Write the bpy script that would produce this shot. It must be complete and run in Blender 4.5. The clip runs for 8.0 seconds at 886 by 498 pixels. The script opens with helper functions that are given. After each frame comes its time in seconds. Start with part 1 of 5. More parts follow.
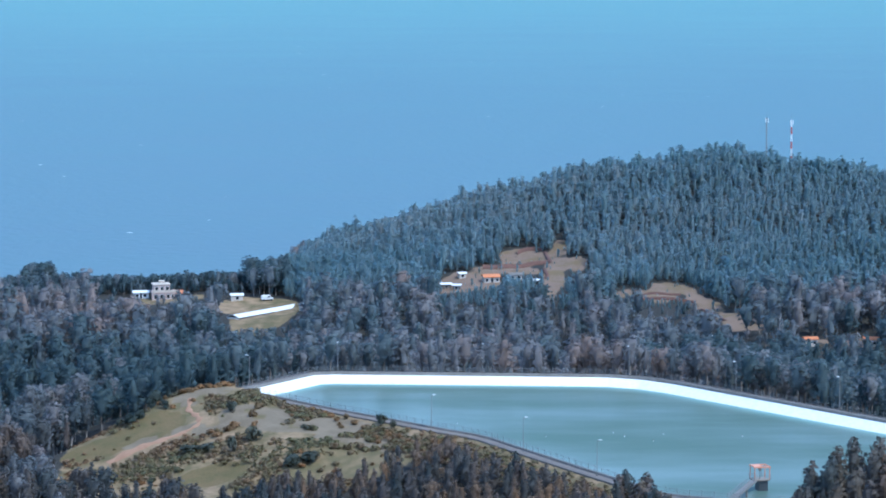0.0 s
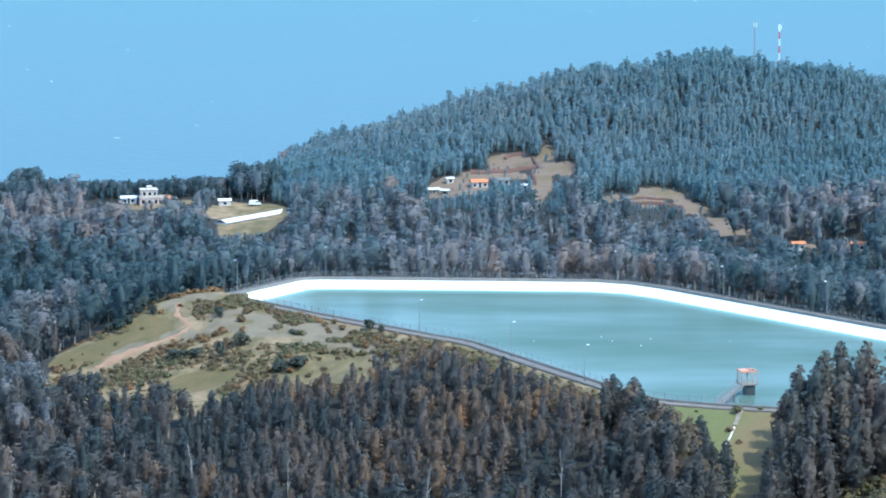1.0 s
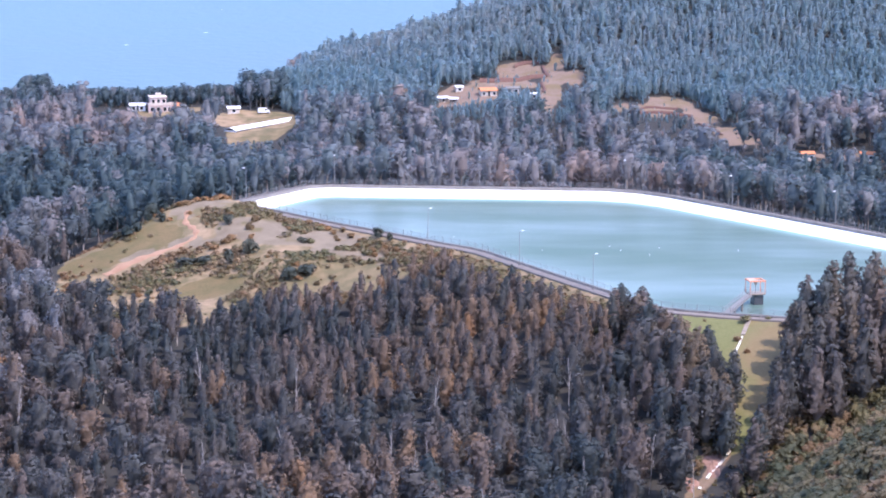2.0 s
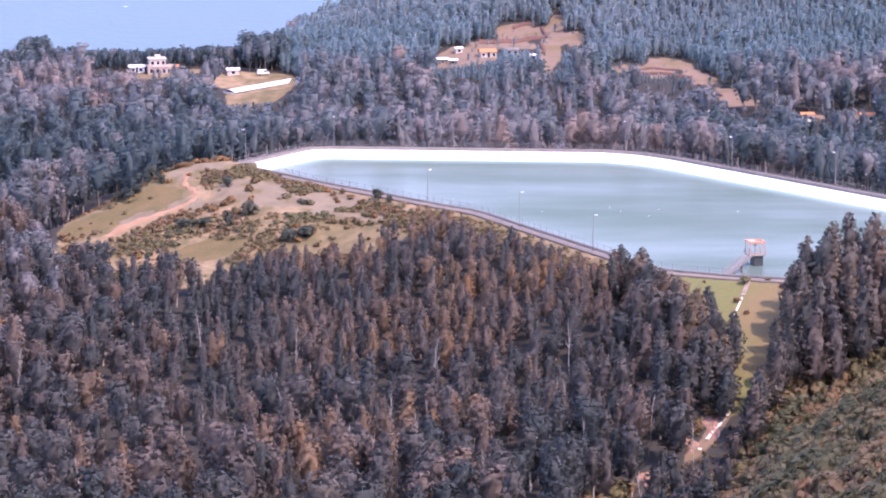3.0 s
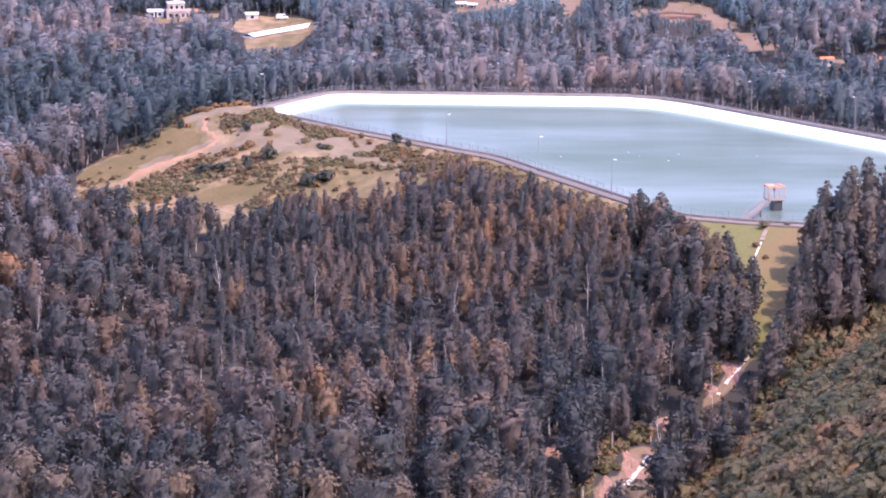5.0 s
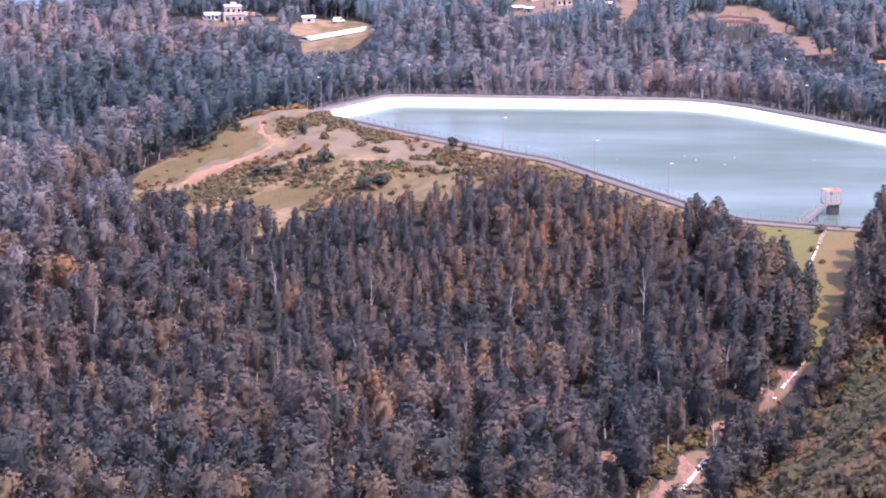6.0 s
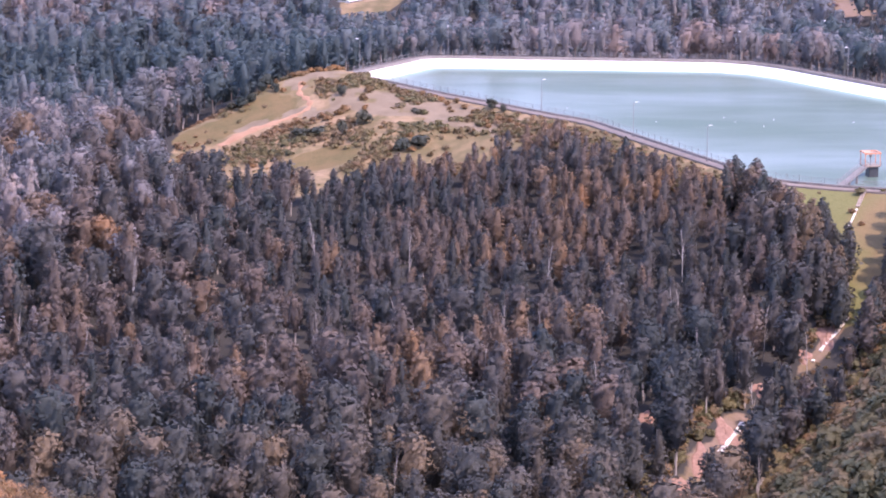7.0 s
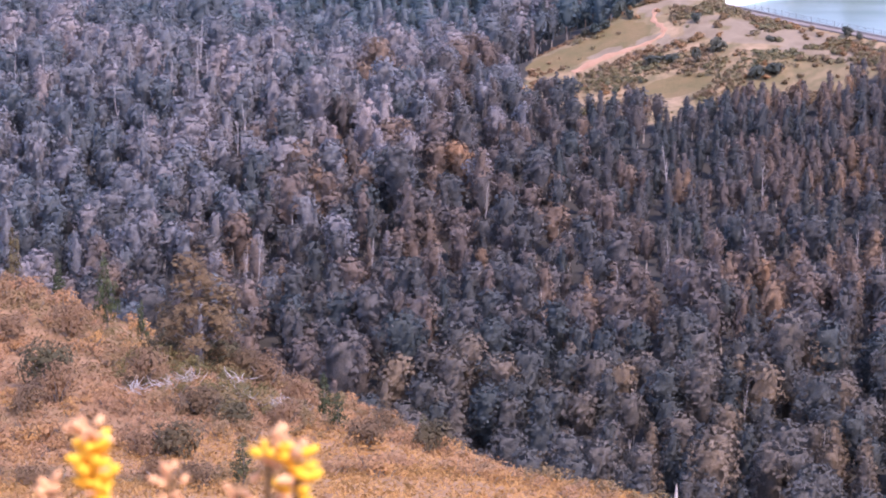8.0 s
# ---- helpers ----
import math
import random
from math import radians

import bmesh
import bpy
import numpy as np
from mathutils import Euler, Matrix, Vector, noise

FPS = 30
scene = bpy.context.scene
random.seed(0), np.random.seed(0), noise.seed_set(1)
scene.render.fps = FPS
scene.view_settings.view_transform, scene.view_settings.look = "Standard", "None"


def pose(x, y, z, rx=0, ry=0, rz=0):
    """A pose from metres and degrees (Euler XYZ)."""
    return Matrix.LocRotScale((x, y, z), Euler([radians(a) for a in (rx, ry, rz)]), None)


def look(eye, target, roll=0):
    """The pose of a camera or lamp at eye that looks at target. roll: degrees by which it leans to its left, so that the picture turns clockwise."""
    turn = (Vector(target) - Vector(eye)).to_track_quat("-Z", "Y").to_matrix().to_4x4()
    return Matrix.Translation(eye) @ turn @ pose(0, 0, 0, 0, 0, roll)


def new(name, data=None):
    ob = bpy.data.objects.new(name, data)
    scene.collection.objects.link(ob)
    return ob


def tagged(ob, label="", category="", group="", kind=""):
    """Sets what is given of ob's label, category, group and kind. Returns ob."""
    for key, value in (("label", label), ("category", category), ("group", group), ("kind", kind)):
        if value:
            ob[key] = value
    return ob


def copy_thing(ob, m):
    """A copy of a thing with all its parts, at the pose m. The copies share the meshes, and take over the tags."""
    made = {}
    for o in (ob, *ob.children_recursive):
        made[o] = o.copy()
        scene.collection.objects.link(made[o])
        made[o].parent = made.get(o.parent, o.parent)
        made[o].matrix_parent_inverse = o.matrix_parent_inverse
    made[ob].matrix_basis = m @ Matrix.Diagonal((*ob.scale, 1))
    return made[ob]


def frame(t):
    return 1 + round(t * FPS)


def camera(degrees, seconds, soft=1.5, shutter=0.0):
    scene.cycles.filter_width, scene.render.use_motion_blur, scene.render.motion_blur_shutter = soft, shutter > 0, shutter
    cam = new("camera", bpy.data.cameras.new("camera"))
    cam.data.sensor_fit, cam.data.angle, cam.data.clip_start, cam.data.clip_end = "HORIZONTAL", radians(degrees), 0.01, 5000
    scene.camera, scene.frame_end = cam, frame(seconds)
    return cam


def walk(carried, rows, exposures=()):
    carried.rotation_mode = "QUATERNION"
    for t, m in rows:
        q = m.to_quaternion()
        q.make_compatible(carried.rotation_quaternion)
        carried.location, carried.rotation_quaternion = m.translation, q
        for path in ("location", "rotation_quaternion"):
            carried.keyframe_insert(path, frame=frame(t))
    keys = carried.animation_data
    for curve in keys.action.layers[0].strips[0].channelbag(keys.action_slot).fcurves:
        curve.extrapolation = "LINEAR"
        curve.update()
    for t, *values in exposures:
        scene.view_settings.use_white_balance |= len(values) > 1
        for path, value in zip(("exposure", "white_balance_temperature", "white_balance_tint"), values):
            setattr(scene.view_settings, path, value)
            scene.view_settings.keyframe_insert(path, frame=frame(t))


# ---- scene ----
# camera: a hand-held long lens that turns on one spot, high on a hillside
EYE = 144.0
cam = camera(16.0, 8.0, soft=1.8)
# focused far off: only what stands within a few metres goes soft
cam.data.dof.use_dof, cam.data.dof.focus_distance, cam.data.dof.aperture_fstop = True, 700.0, 17.0
# seconds, yaw, pitch, roll
ROWS = [
    (0, -0.000, -6.859, 0.000),
    (0.2, -0.498, -7.139, -0.193),
    (0.5, -0.536, -7.644, -0.001),
    (0.7, -0.547, -8.464, -0.033),
    (1, -0.223, -8.585, -0.019),
    (1.2, -0.040, -8.801, -0.016),
    (1.5, -0.062, -9.850, 0.155),
    (1.7, -0.066, -9.922, 0.099),
    (2, -0.065, -10.248, 0.172),
    (2.2, -0.074, -10.522, 0.150),
    (3.3, -0.041, -11.071, 0.074),
    (3.5, 0.071, -11.242, 0.071),
    (4, 0.290, -12.047, 0.055),
    (4.2, 0.263, -12.178, 0.056),
    (5.3, 0.303, -11.905, 0.068),
    (5.5, 0.628, -11.912, 0.071),
    (5.7, 1.031, -11.927, 0.073),
    (6, 1.319, -11.893, -0.026),
    (6.2, 1.395, -12.044, -0.093),
    (6.5, 1.452, -12.323, -0.083),
    (6.8, 1.728, -12.579, -0.080),
    (7, 2.034, -12.590, -0.082),
    (7.2, 2.398, -12.609, -0.087),
    (7.5, 3.808, -13.122, -0.217),
    (7.6, 4.632, -13.301, -0.303),
    (7.7, 5.627, -13.396, -0.483),
    (7.8, 6.596, -13.519, -0.665),
    (7.9, 7.529, -13.661, -0.759),
    (8, 8.609, -13.858, -0.960),
]
EXPOSURES = [(0.0, 0.65, 5020, 2), (1.0, 1.12, 5200, -6), (1.5, 1.14, 5360, 7), (2.0, 1.42, 5800, 26), (3.5, 1.47, 6520, 45), (7.2, 1.46, 6420, 43), (8.0, 1.44, 6220, 40)]
walk(cam, [(t, pose(0, 0, EYE, 90 + pitch, 0, yaw) @ pose(0, 0, 0, 0, 0, roll)) for t, yaw, pitch, roll in ROWS], EXPOSURES)

# ---------------------------------------------------------------- light
SUN_DIR = Vector((0.44, -0.36, 0.82)).normalized()
world = bpy.data.worlds.new("world")
scene.world = world
world.use_nodes = True
sky = world.node_tree.nodes.new("ShaderNodeTexSky")
sky.sky_type, sky.sun_disc = "NISHITA", False
sky.sun_elevation = math.asin(SUN_DIR.z)
sky.sun_rotation = math.atan2(SUN_DIR.x, SUN_DIR.y)
sky.altitude, sky.dust_density = 800, 1.5
back = world.node_tree.nodes["Background"]
back.inputs["Strength"].default_value = 0.23
world.node_tree.links.new(sky.outputs[0], back.inputs["Color"])
sun = new("sun", bpy.data.lights.new("sun", "SUN"))
sun.data.energy, sun.data.angle, sun.data.color = 2.0, radians(0.5), (1.0, 0.885, 0.71)
sun.matrix_world = look(SUN_DIR * 400, (0, 0, 0))

# ---------------------------------------------------------------- materials


class Nodes:
    """Short hand for building a node material."""

    def __init__(self, name):
        self.mat = bpy.data.materials.new(name)
        self.mat.use_nodes = True
        self.tree = self.mat.node_tree
        self.bsdf = self.tree.nodes["Principled BSDF"]
        self.out = self.tree.nodes["Material Output"]
        self.pos = self.add("ShaderNodeNewGeometry").outputs["Position"]

    def add(self, kind, **inputs):
        node = self.tree.nodes.new(kind)
        for key, value in inputs.items():
            self.put(node.inputs[key.replace("_", " ")], value)
        return node

    def put(self, socket, value):
        if isinstance(value, bpy.types.NodeSocket):
            self.tree.links.new(value, socket)
        else:
            socket.default_value = value

    def noise(self, scale, detail=4.0, rough=0.6, vector=None):
        return self.add("ShaderNodeTexNoise", Vector=vector or self.pos, Scale=scale, Detail=detail, Roughness=rough).outputs[0]

    def ramp(self, fac, *stops):
        node = self.add("ShaderNodeValToRGB", Fac=fac)
        while len(node.color_ramp.elements) < len(stops):
            node.color_ramp.elements.new(0.5)
        for element, (place, colour) in zip(node.color_ramp.elements, stops):
            element.position = place
            element.color = (*colour, 1) if not isinstance(colour, float) else (colour, colour, colour, 1)
        return node.outputs[0]

    def mix(self, fac, a, b, blend="MIX"):
        node = self.tree.nodes.new("ShaderNodeMix")
        node.data_type, node.blend_type = "RGBA", blend
        for socket, value in ((node.inputs[0], fac), (node.inputs[6], a), (node.inputs[7], b)):
            self.put(socket, (*value, 1) if isinstance(value, tuple) else value)
        return node.outputs[2]

    def sums(self, op, a, b):
        node = self.tree.nodes.new("ShaderNodeMath")
        node.operation = op
        self.put(node.inputs[0], a), self.put(node.inputs[1], b)
        return node.outputs[0]

    def attr(self, name):
        node = self.tree.nodes.new("ShaderNodeAttribute")
        node.attribute_name = name
        return node.outputs["Fac"]

    def bump(self, height, strength=0.4, distance=0.1):
        self.put(self.bsdf.inputs["Normal"], self.add("ShaderNodeBump", Height=height, Strength=strength, Distance=distance).outputs[0])

    def done(self, colour=None, rough=0.85, metal=0.0, spec=0.3):
        if colour is not None:
            self.put(self.bsdf.inputs["Base Color"], (*colour, 1) if isinstance(colour, tuple) else colour)
        self.put(self.bsdf.inputs["Roughness"], rough)
        self.put(self.bsdf.inputs["Metallic"], metal)
        self.put(self.bsdf.inputs["Specular IOR Level"], spec)
        return self.mat


def plain(name, a, b, scale=1.0, rough=0.8, metal=0.0, relief=0.2, spec=0.3):
    """A surface of two close tones at two scales with a fine relief."""
    n = Nodes(name)
    coarse, fine = n.noise(scale), n.noise(scale * 9)
    colour = n.mix(n.ramp(coarse, (0.35, 0.0), (0.65, 1.0)), a, b)
    colour = n.mix(0.35, colour, n.ramp(fine, (0.3, tuple(0.75 * v for v in a)), (0.7, tuple(min(1, 1.15 * v) for v in b))))
    n.bump(fine, relief, 0.5 / scale * 0.1)
    return n.done(colour, rough, metal, spec)


def foliage(name, stops, by_object, through_light=0.38, spread=0.08, grain=1.9, fleck=0.2):
    """Leaves: one tone for each plant, a spread of tones among its leaves, light that shines through."""
    n = Nodes(name)
    plant = n.add("ShaderNodeObjectInfo").outputs["Random"] if by_object else n.attr("tint")
    leaf = n.add("ShaderNodeNewGeometry").outputs["Random Per Island"]
    tone = n.ramp(plant, *stops)
    low = n.mix(1.0, tone, (1 - spread, 1 - spread, 1 - spread * 0.9), "MULTIPLY")
    high = n.mix(1.0, tone, (1 + spread, 1 + spread, 1 + spread * 0.7), "MULTIPLY")
    colour = n.mix(leaf, low, high)
    spray = n.noise(grain * 4, 2, 0.65)
    colour = n.mix(1.0, colour, n.ramp(spray, (0.36, 1 - fleck), (0.64, 1 + fleck)), "MULTIPLY")
    colour = n.mix(1.0, colour, n.ramp(n.noise(grain * 1.1, 3, 0.7), (0.34, 1 - fleck), (0.66, 1 + fleck)), "MULTIPLY")
    n.done(colour, 0.75, 0.0, 0.15)
    trans = n.add("ShaderNodeBsdfTranslucent", Color=colour).outputs[0]
    both = n.add("ShaderNodeMixShader", Fac=through_light)
    n.tree.links.new(n.bsdf.outputs[0], both.inputs[1])
    n.tree.links.new(trans, both.inputs[2])
    # ragged sprays: small leaves, dense in the middle of a spray and sparse at its edge
    split = n.add("ShaderNodeSeparateXYZ", Vector=n.tree.nodes.new("ShaderNodeUVMap").outputs[0])
    side = [n.sums("ABSOLUTE", n.sums("SUBTRACT", split.outputs[k], 0.5), 0.0) for k in (0, 1)]
    dense = n.sums("SUBTRACT", 0.34, n.sums("MULTIPLY", n.sums("MAXIMUM", side[0], side[1]), 0.62))
    gaps = n.add("ShaderNodeMixShader", Fac=n.ramp(n.sums("ADD", n.noise(grain * 2.1, 4, 0.72), dense), (0.60, 0.0), (0.66, 1.0)))
    n.tree.links.new(n.add("ShaderNodeBsdfTransparent").outputs[0], gaps.inputs[1])
    n.tree.links.new(both.outputs[0], gaps.inputs[2])
    n.tree.links.new(gaps.outputs[0], n.out.inputs["Surface"])
    return n.mat


GUM = ((0.0, (0.072, 0.086, 0.088)), (0.3, (0.114, 0.109, 0.105)), (0.55, (0.172, 0.136, 0.117)), (0.76, (0.232, 0.162, 0.112)), (0.9, (0.280, 0.176, 0.104)), (1.0, (0.318, 0.182, 0.102)))
# distance haze put into the leaf tones: paler and bluer than GUM
HAZED_GUM = ((0.0, (0.098, 0.136, 0.145)), (0.25, (0.156, 0.190, 0.202)), (0.5, (0.220, 0.230, 0.240)), (0.8, (0.288, 0.258, 0.254)), (1.0, (0.335, 0.266, 0.238)))
SCRUB = ((0.0, (0.105, 0.112, 0.070)), (0.35, (0.190, 0.168, 0.088)), (0.7, (0.205, 0.150, 0.090)), (1.0, (0.28, 0.175, 0.10)))
HEATH = ((0.0, (0.167, 0.141, 0.060)), (0.3, (0.265, 0.184, 0.094)), (0.6, (0.376, 0.220, 0.126)), (1.0, (0.482, 0.273, 0.102)))
TREE = ((0.0, (0.070, 0.084, 0.084)), (0.45, (0.116, 0.112, 0.104)), (0.85, (0.160, 0.136, 0.112)), (1.0, (0.215, 0.162, 0.110)))
leaf_tree = foliage("eucalyptus_leaves", TREE, True)
leaf_wood = foliage("eucalyptus_canopy", GUM, False)
# haze over the left slope put into the leaf colour, paler and bluer
leaf_grey_haze = foliage("hazed_canopy", ((0.0, (0.112, 0.132, 0.140)), (0.35, (0.190, 0.190, 0.194)), (0.7, (0.272, 0.242, 0.234)), (1.0, (0.340, 0.272, 0.246))), False)
# hill and far woods: leaves lightened and blued to stand in for haze
leaf_hill_haze = foliage("hazed_hill_canopy", ((0.0, (0.260, 0.355, 0.370)), (0.6, (0.330, 0.405, 0.420)), (1.0, (0.390, 0.425, 0.420))), False, 0.75, 0.03, 1.7, 0.05)
leaf_far_haze = foliage("hazed_far_canopy", HAZED_GUM, False, 0.5, 0.05, 1.7, 0.08)
leaf_scrub = foliage("scrub_leaves", SCRUB, True)
leaf_dark = foliage("dark_shrub_leaves", ((0.0, (0.050, 0.068, 0.062)), (0.6, (0.078, 0.090, 0.074)), (1.0, (0.105, 0.105, 0.076))), True)
leaf_scrubs = foliage("scrub_cover", SCRUB, False)
leaf_bank = foliage("bank_shrub_leaves", ((0.0, (0.085, 0.096, 0.062)), (0.35, (0.150, 0.138, 0.082)), (0.7, (0.200, 0.150, 0.094)), (1.0, (0.27, 0.172, 0.10))), False)
leaf_heath = foliage("heath_cover", HEATH, False, 0.45, 0.05, 12.0, 0.1)
leaf_pine = foliage("pine_needles", ((0.0, (0.050, 0.068, 0.034)), (0.6, (0.085, 0.100, 0.050)), (1.0, (0.17, 0.13, 0.07))), True, 0.42, 0.2, 6.0)
leaf_heather = foliage("heather_sprigs", ((0.0, (0.092, 0.088, 0.052)), (0.5, (0.175, 0.118, 0.072)), (1.0, (0.27, 0.165, 0.095))), True, 0.4, 0.08, 12.0)
bark = plain("bark", (0.13, 0.105, 0.085), (0.25, 0.215, 0.185), 1.2)
gum_bark = plain("gum_bark", (0.24, 0.20, 0.165), (0.46, 0.42, 0.375), 1.2)
dead_wood = plain("bleached_wood", (0.30, 0.265, 0.235), (0.45, 0.41, 0.375), 2.0)
concrete = plain("concrete", (0.15, 0.135, 0.118), (0.22, 0.20, 0.178), 0.4)
pale_concrete = plain("pale_concrete", (0.62, 0.58, 0.50), (0.74, 0.70, 0.62), 0.5)
tarmac = plain("worn_tarmac", (0.185, 0.155, 0.132), (0.255, 0.215, 0.182), 0.3)
gutter_stone = plain("gutter_stone", (0.085, 0.072, 0.062), (0.13, 0.112, 0.096), 0.8)
steel = plain("galvanised_steel", (0.23, 0.22, 0.21), (0.32, 0.31, 0.30), 3.0, 0.6, 0.3)
dark_steel = plain("dark_steel", (0.06, 0.065, 0.07), (0.09, 0.095, 0.10), 3.0, 0.5, 0.3)
orange_paint = plain("orange_paint", (0.62, 0.25, 0.14), (0.72, 0.34, 0.21), 2.0, 0.5)
red_paint = plain("red_paint", (0.45, 0.07, 0.05), (0.55, 0.10, 0.07), 2.0, 0.5)
white_paint = plain("white_paint", (0.74, 0.73, 0.71), (0.82, 0.81, 0.79), 1.0, 0.6)
pink_wall = plain("pink_render", (0.52, 0.38, 0.32), (0.62, 0.48, 0.41), 0.6)
cream_wall = plain("cream_render", (0.50, 0.42, 0.34), (0.60, 0.52, 0.43), 0.6)
tiles = plain("clay_tiles", (0.50, 0.17, 0.07), (0.62, 0.25, 0.11), 1.5)
dark_glass = plain("dark_glass", (0.02, 0.025, 0.03), (0.035, 0.04, 0.045), 1.0, 0.1, 0.0, 0.0, 0.5)
earth = plain("bare_earth", (0.26, 0.15, 0.095), (0.38, 0.24, 0.16), 0.15, 0.95)
red_earth = plain("red_earth", (0.215, 0.122, 0.088), (0.34, 0.210, 0.158), 0.8, 0.95)
track_earth = plain("track_earth", (0.29, 0.158, 0.09), (0.38, 0.225, 0.138), 0.4, 0.95)
tan_concrete = plain("tan_concrete", (0.25, 0.20, 0.155), (0.33, 0.27, 0.21), 0.8)
leaf_rust = foliage("rusty_needles", ((0.0, (0.155, 0.115, 0.068)), (1.0, (0.26, 0.165, 0.092))), True, 0.45, 0.3, 9.0)
yellow_petal = plain("yellow_petal", (0.85, 0.36, 0.015), (0.95, 0.56, 0.03), 60, 0.6)
gorse_green = plain("gorse_spines", (0.09, 0.07, 0.03), (0.22, 0.13, 0.06), 30, 0.7)
leaf_orange = foliage("orange_scrub", ((0.0, (0.17, 0.12, 0.065)), (0.5, (0.25, 0.155, 0.08)), (1.0, (0.33, 0.19, 0.09))), True)
bud_brown = plain("gorse_buds", (0.55, 0.27, 0.12), (0.80, 0.46, 0.22), 60, 0.8)


def ground_material():
    n = Nodes("ground")
    broad, mid, fine = n.noise(0.03), n.noise(0.18, 5), n.noise(1.4, 5)
    floor_ = n.mix(mid, (0.034, 0.034, 0.031), (0.062, 0.058, 0.051))
    grass = n.mix(n.ramp(mid, (0.4, 0.0), (0.6, 1.0)), (0.140, 0.116, 0.060), (0.220, 0.160, 0.088))
    dry = n.mix(n.ramp(mid, (0.35, 0.0), (0.65, 1.0)), (0.225, 0.158, 0.090), (0.315, 0.222, 0.134))
    scrub = n.mix(n.ramp(n.sums("ADD", broad, n.sums("MULTIPLY", mid, 0.5)), (0.70, 0.0), (0.88, 1.0)), grass, dry)
    heath = n.mix(n.ramp(fine, (0.35, 0.0), (0.65, 1.0)), (0.20, 0.122, 0.066), (0.33, 0.198, 0.105))
    dry_side = n.sums("MULTIPLY", n.sums("SUBTRACT", n.add("ShaderNodeSeparateXYZ", Vector=n.pos).outputs[0], 69.0), 0.022)
    lawn = n.mix(n.ramp(n.sums("ADD", broad, dry_side), (0.42, 0.0), (0.58, 1.0)), n.mix(fine, (0.125, 0.130, 0.050), (0.185, 0.178, 0.076)), n.mix(fine, (0.165, 0.128, 0.062), (0.235, 0.170, 0.090)))
    sand = n.mix(n.ramp(mid, (0.35, 0.0), (0.65, 1.0)), (0.168, 0.130, 0.086), (0.228, 0.180, 0.122))
    turf = n.mix(n.ramp(mid, (0.35, 0.0), (0.65, 1.0)), n.mix(fine, (0.092, 0.082, 0.036), (0.150, 0.122, 0.057)), n.mix(fine, (0.140, 0.104, 0.050), (0.200, 0.140, 0.070)))
    bare = n.mix(fine, (0.172, 0.120, 0.086), (0.255, 0.182, 0.134))
    bare = n.mix(n.ramp(n.noise(0.09, 5, 0.7), (0.48, 0.0), (0.62, 0.75)), bare, turf)
    colour = floor_
    for name, tone in (("scrub", scrub), ("heath", heath), ("turf", turf), ("sand", sand), ("lawn", lawn), ("bare", bare)):
        edge = n.sums("ADD", n.attr(name), n.sums("MULTIPLY", n.sums("SUBTRACT", mid, 0.5), 0.7))
        colour = n.mix(n.ramp(edge, (0.42, 0.0), (0.58, 1.0)), colour, tone)
    n.bump(fine, 0.6, 0.25)
    return n.done(colour, 0.95, 0.0, 0.1)


def sea_material():
    n = Nodes("sea")
    long = n.add("ShaderNodeMapping", Vector=n.pos, Scale=(0.004, 0.012, 1)).outputs[0]
    swell = n.noise(1.0, 5, 0.6, long)
    chop = n.noise(0.12, 5)
    # haze put into the colour: paler and greener far out, deeper blue under the coast
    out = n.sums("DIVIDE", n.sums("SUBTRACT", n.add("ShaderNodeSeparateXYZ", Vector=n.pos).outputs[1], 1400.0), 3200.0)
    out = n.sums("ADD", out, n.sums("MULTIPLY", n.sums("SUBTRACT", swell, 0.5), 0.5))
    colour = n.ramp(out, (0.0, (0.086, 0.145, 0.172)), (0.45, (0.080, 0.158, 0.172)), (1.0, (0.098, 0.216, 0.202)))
    n.bump(chop, 0.5, 1.2)
    return n.done(colour, 0.5, 0.0, 0.35)


def lake_material():
    n = Nodes("lake_water")
    streak = n.noise(1.0, 4, 0.55, n.add("ShaderNodeMapping", Vector=n.pos, Scale=(0.007, 0.022, 1)).outputs[0])
    deep = n.mix(n.ramp(streak, (0.38, 0.0), (0.62, 1.0)), (0.088, 0.135, 0.107), (0.110, 0.157, 0.126))
    # thin water over the white sheet
    shallow = n.ramp(n.sums("ADD", n.attr("depth"), n.sums("MULTIPLY", n.sums("SUBTRACT", streak, 0.5), 0.5)), (0.05, 0.8), (0.5, 0.25), (1.0, 0.0))
    colour = n.mix(shallow, deep, (0.25, 0.42, 0.38))
    # gloss raised in streaks and along the near bank to place a sky sheen
    gloss = n.sums("ADD", streak, n.sums("MULTIPLY", n.attr("bank_sheen"), 0.30))
    n.bump(n.noise(1.6, 4), 0.25, 0.15)
    return n.done(colour, n.ramp(gloss, (0.45, 0.42), (0.75, 0.28)), 0.0, n.ramp(gloss, (0.46, 0.015), (0.56, 0.04), (0.74, 0.11)))


def liner_material():
    n = Nodes("white_liner")
    fine = n.noise(0.8, 5)
    colour = n.mix(n.ramp(fine, (0.4, 0.0), (0.75, 1.0)), (0.84, 0.82, 0.77), (0.72, 0.70, 0.65))
    return n.done(colour, 0.6, 0.0, 0.3)


ground_mat, sea_mat, lake_mat, liner_mat = ground_material(), sea_material(), lake_material(), liner_material()

# ---------------------------------------------------------------- lie of the land
RIM = [(-56, 868.4), (-45.2, 855.7), (-29, 836.6), (-13.6, 820.8), (1.3, 804.8), (8.6, 798.0), (12.6, 792.6), (20.8, 776.9), (35.4, 749.8), (44, 734.3), (50.6, 721.6), (56.3, 717.6), (66.4, 713.3),
       (80.3, 709.3), (100, 706.5), (135, 712), (158, 740), (146, 783), (115.8, 818.8), (93.7, 846.2), (65.4, 881), (57, 888.6), (47, 893), (-36.0, 898.7)]


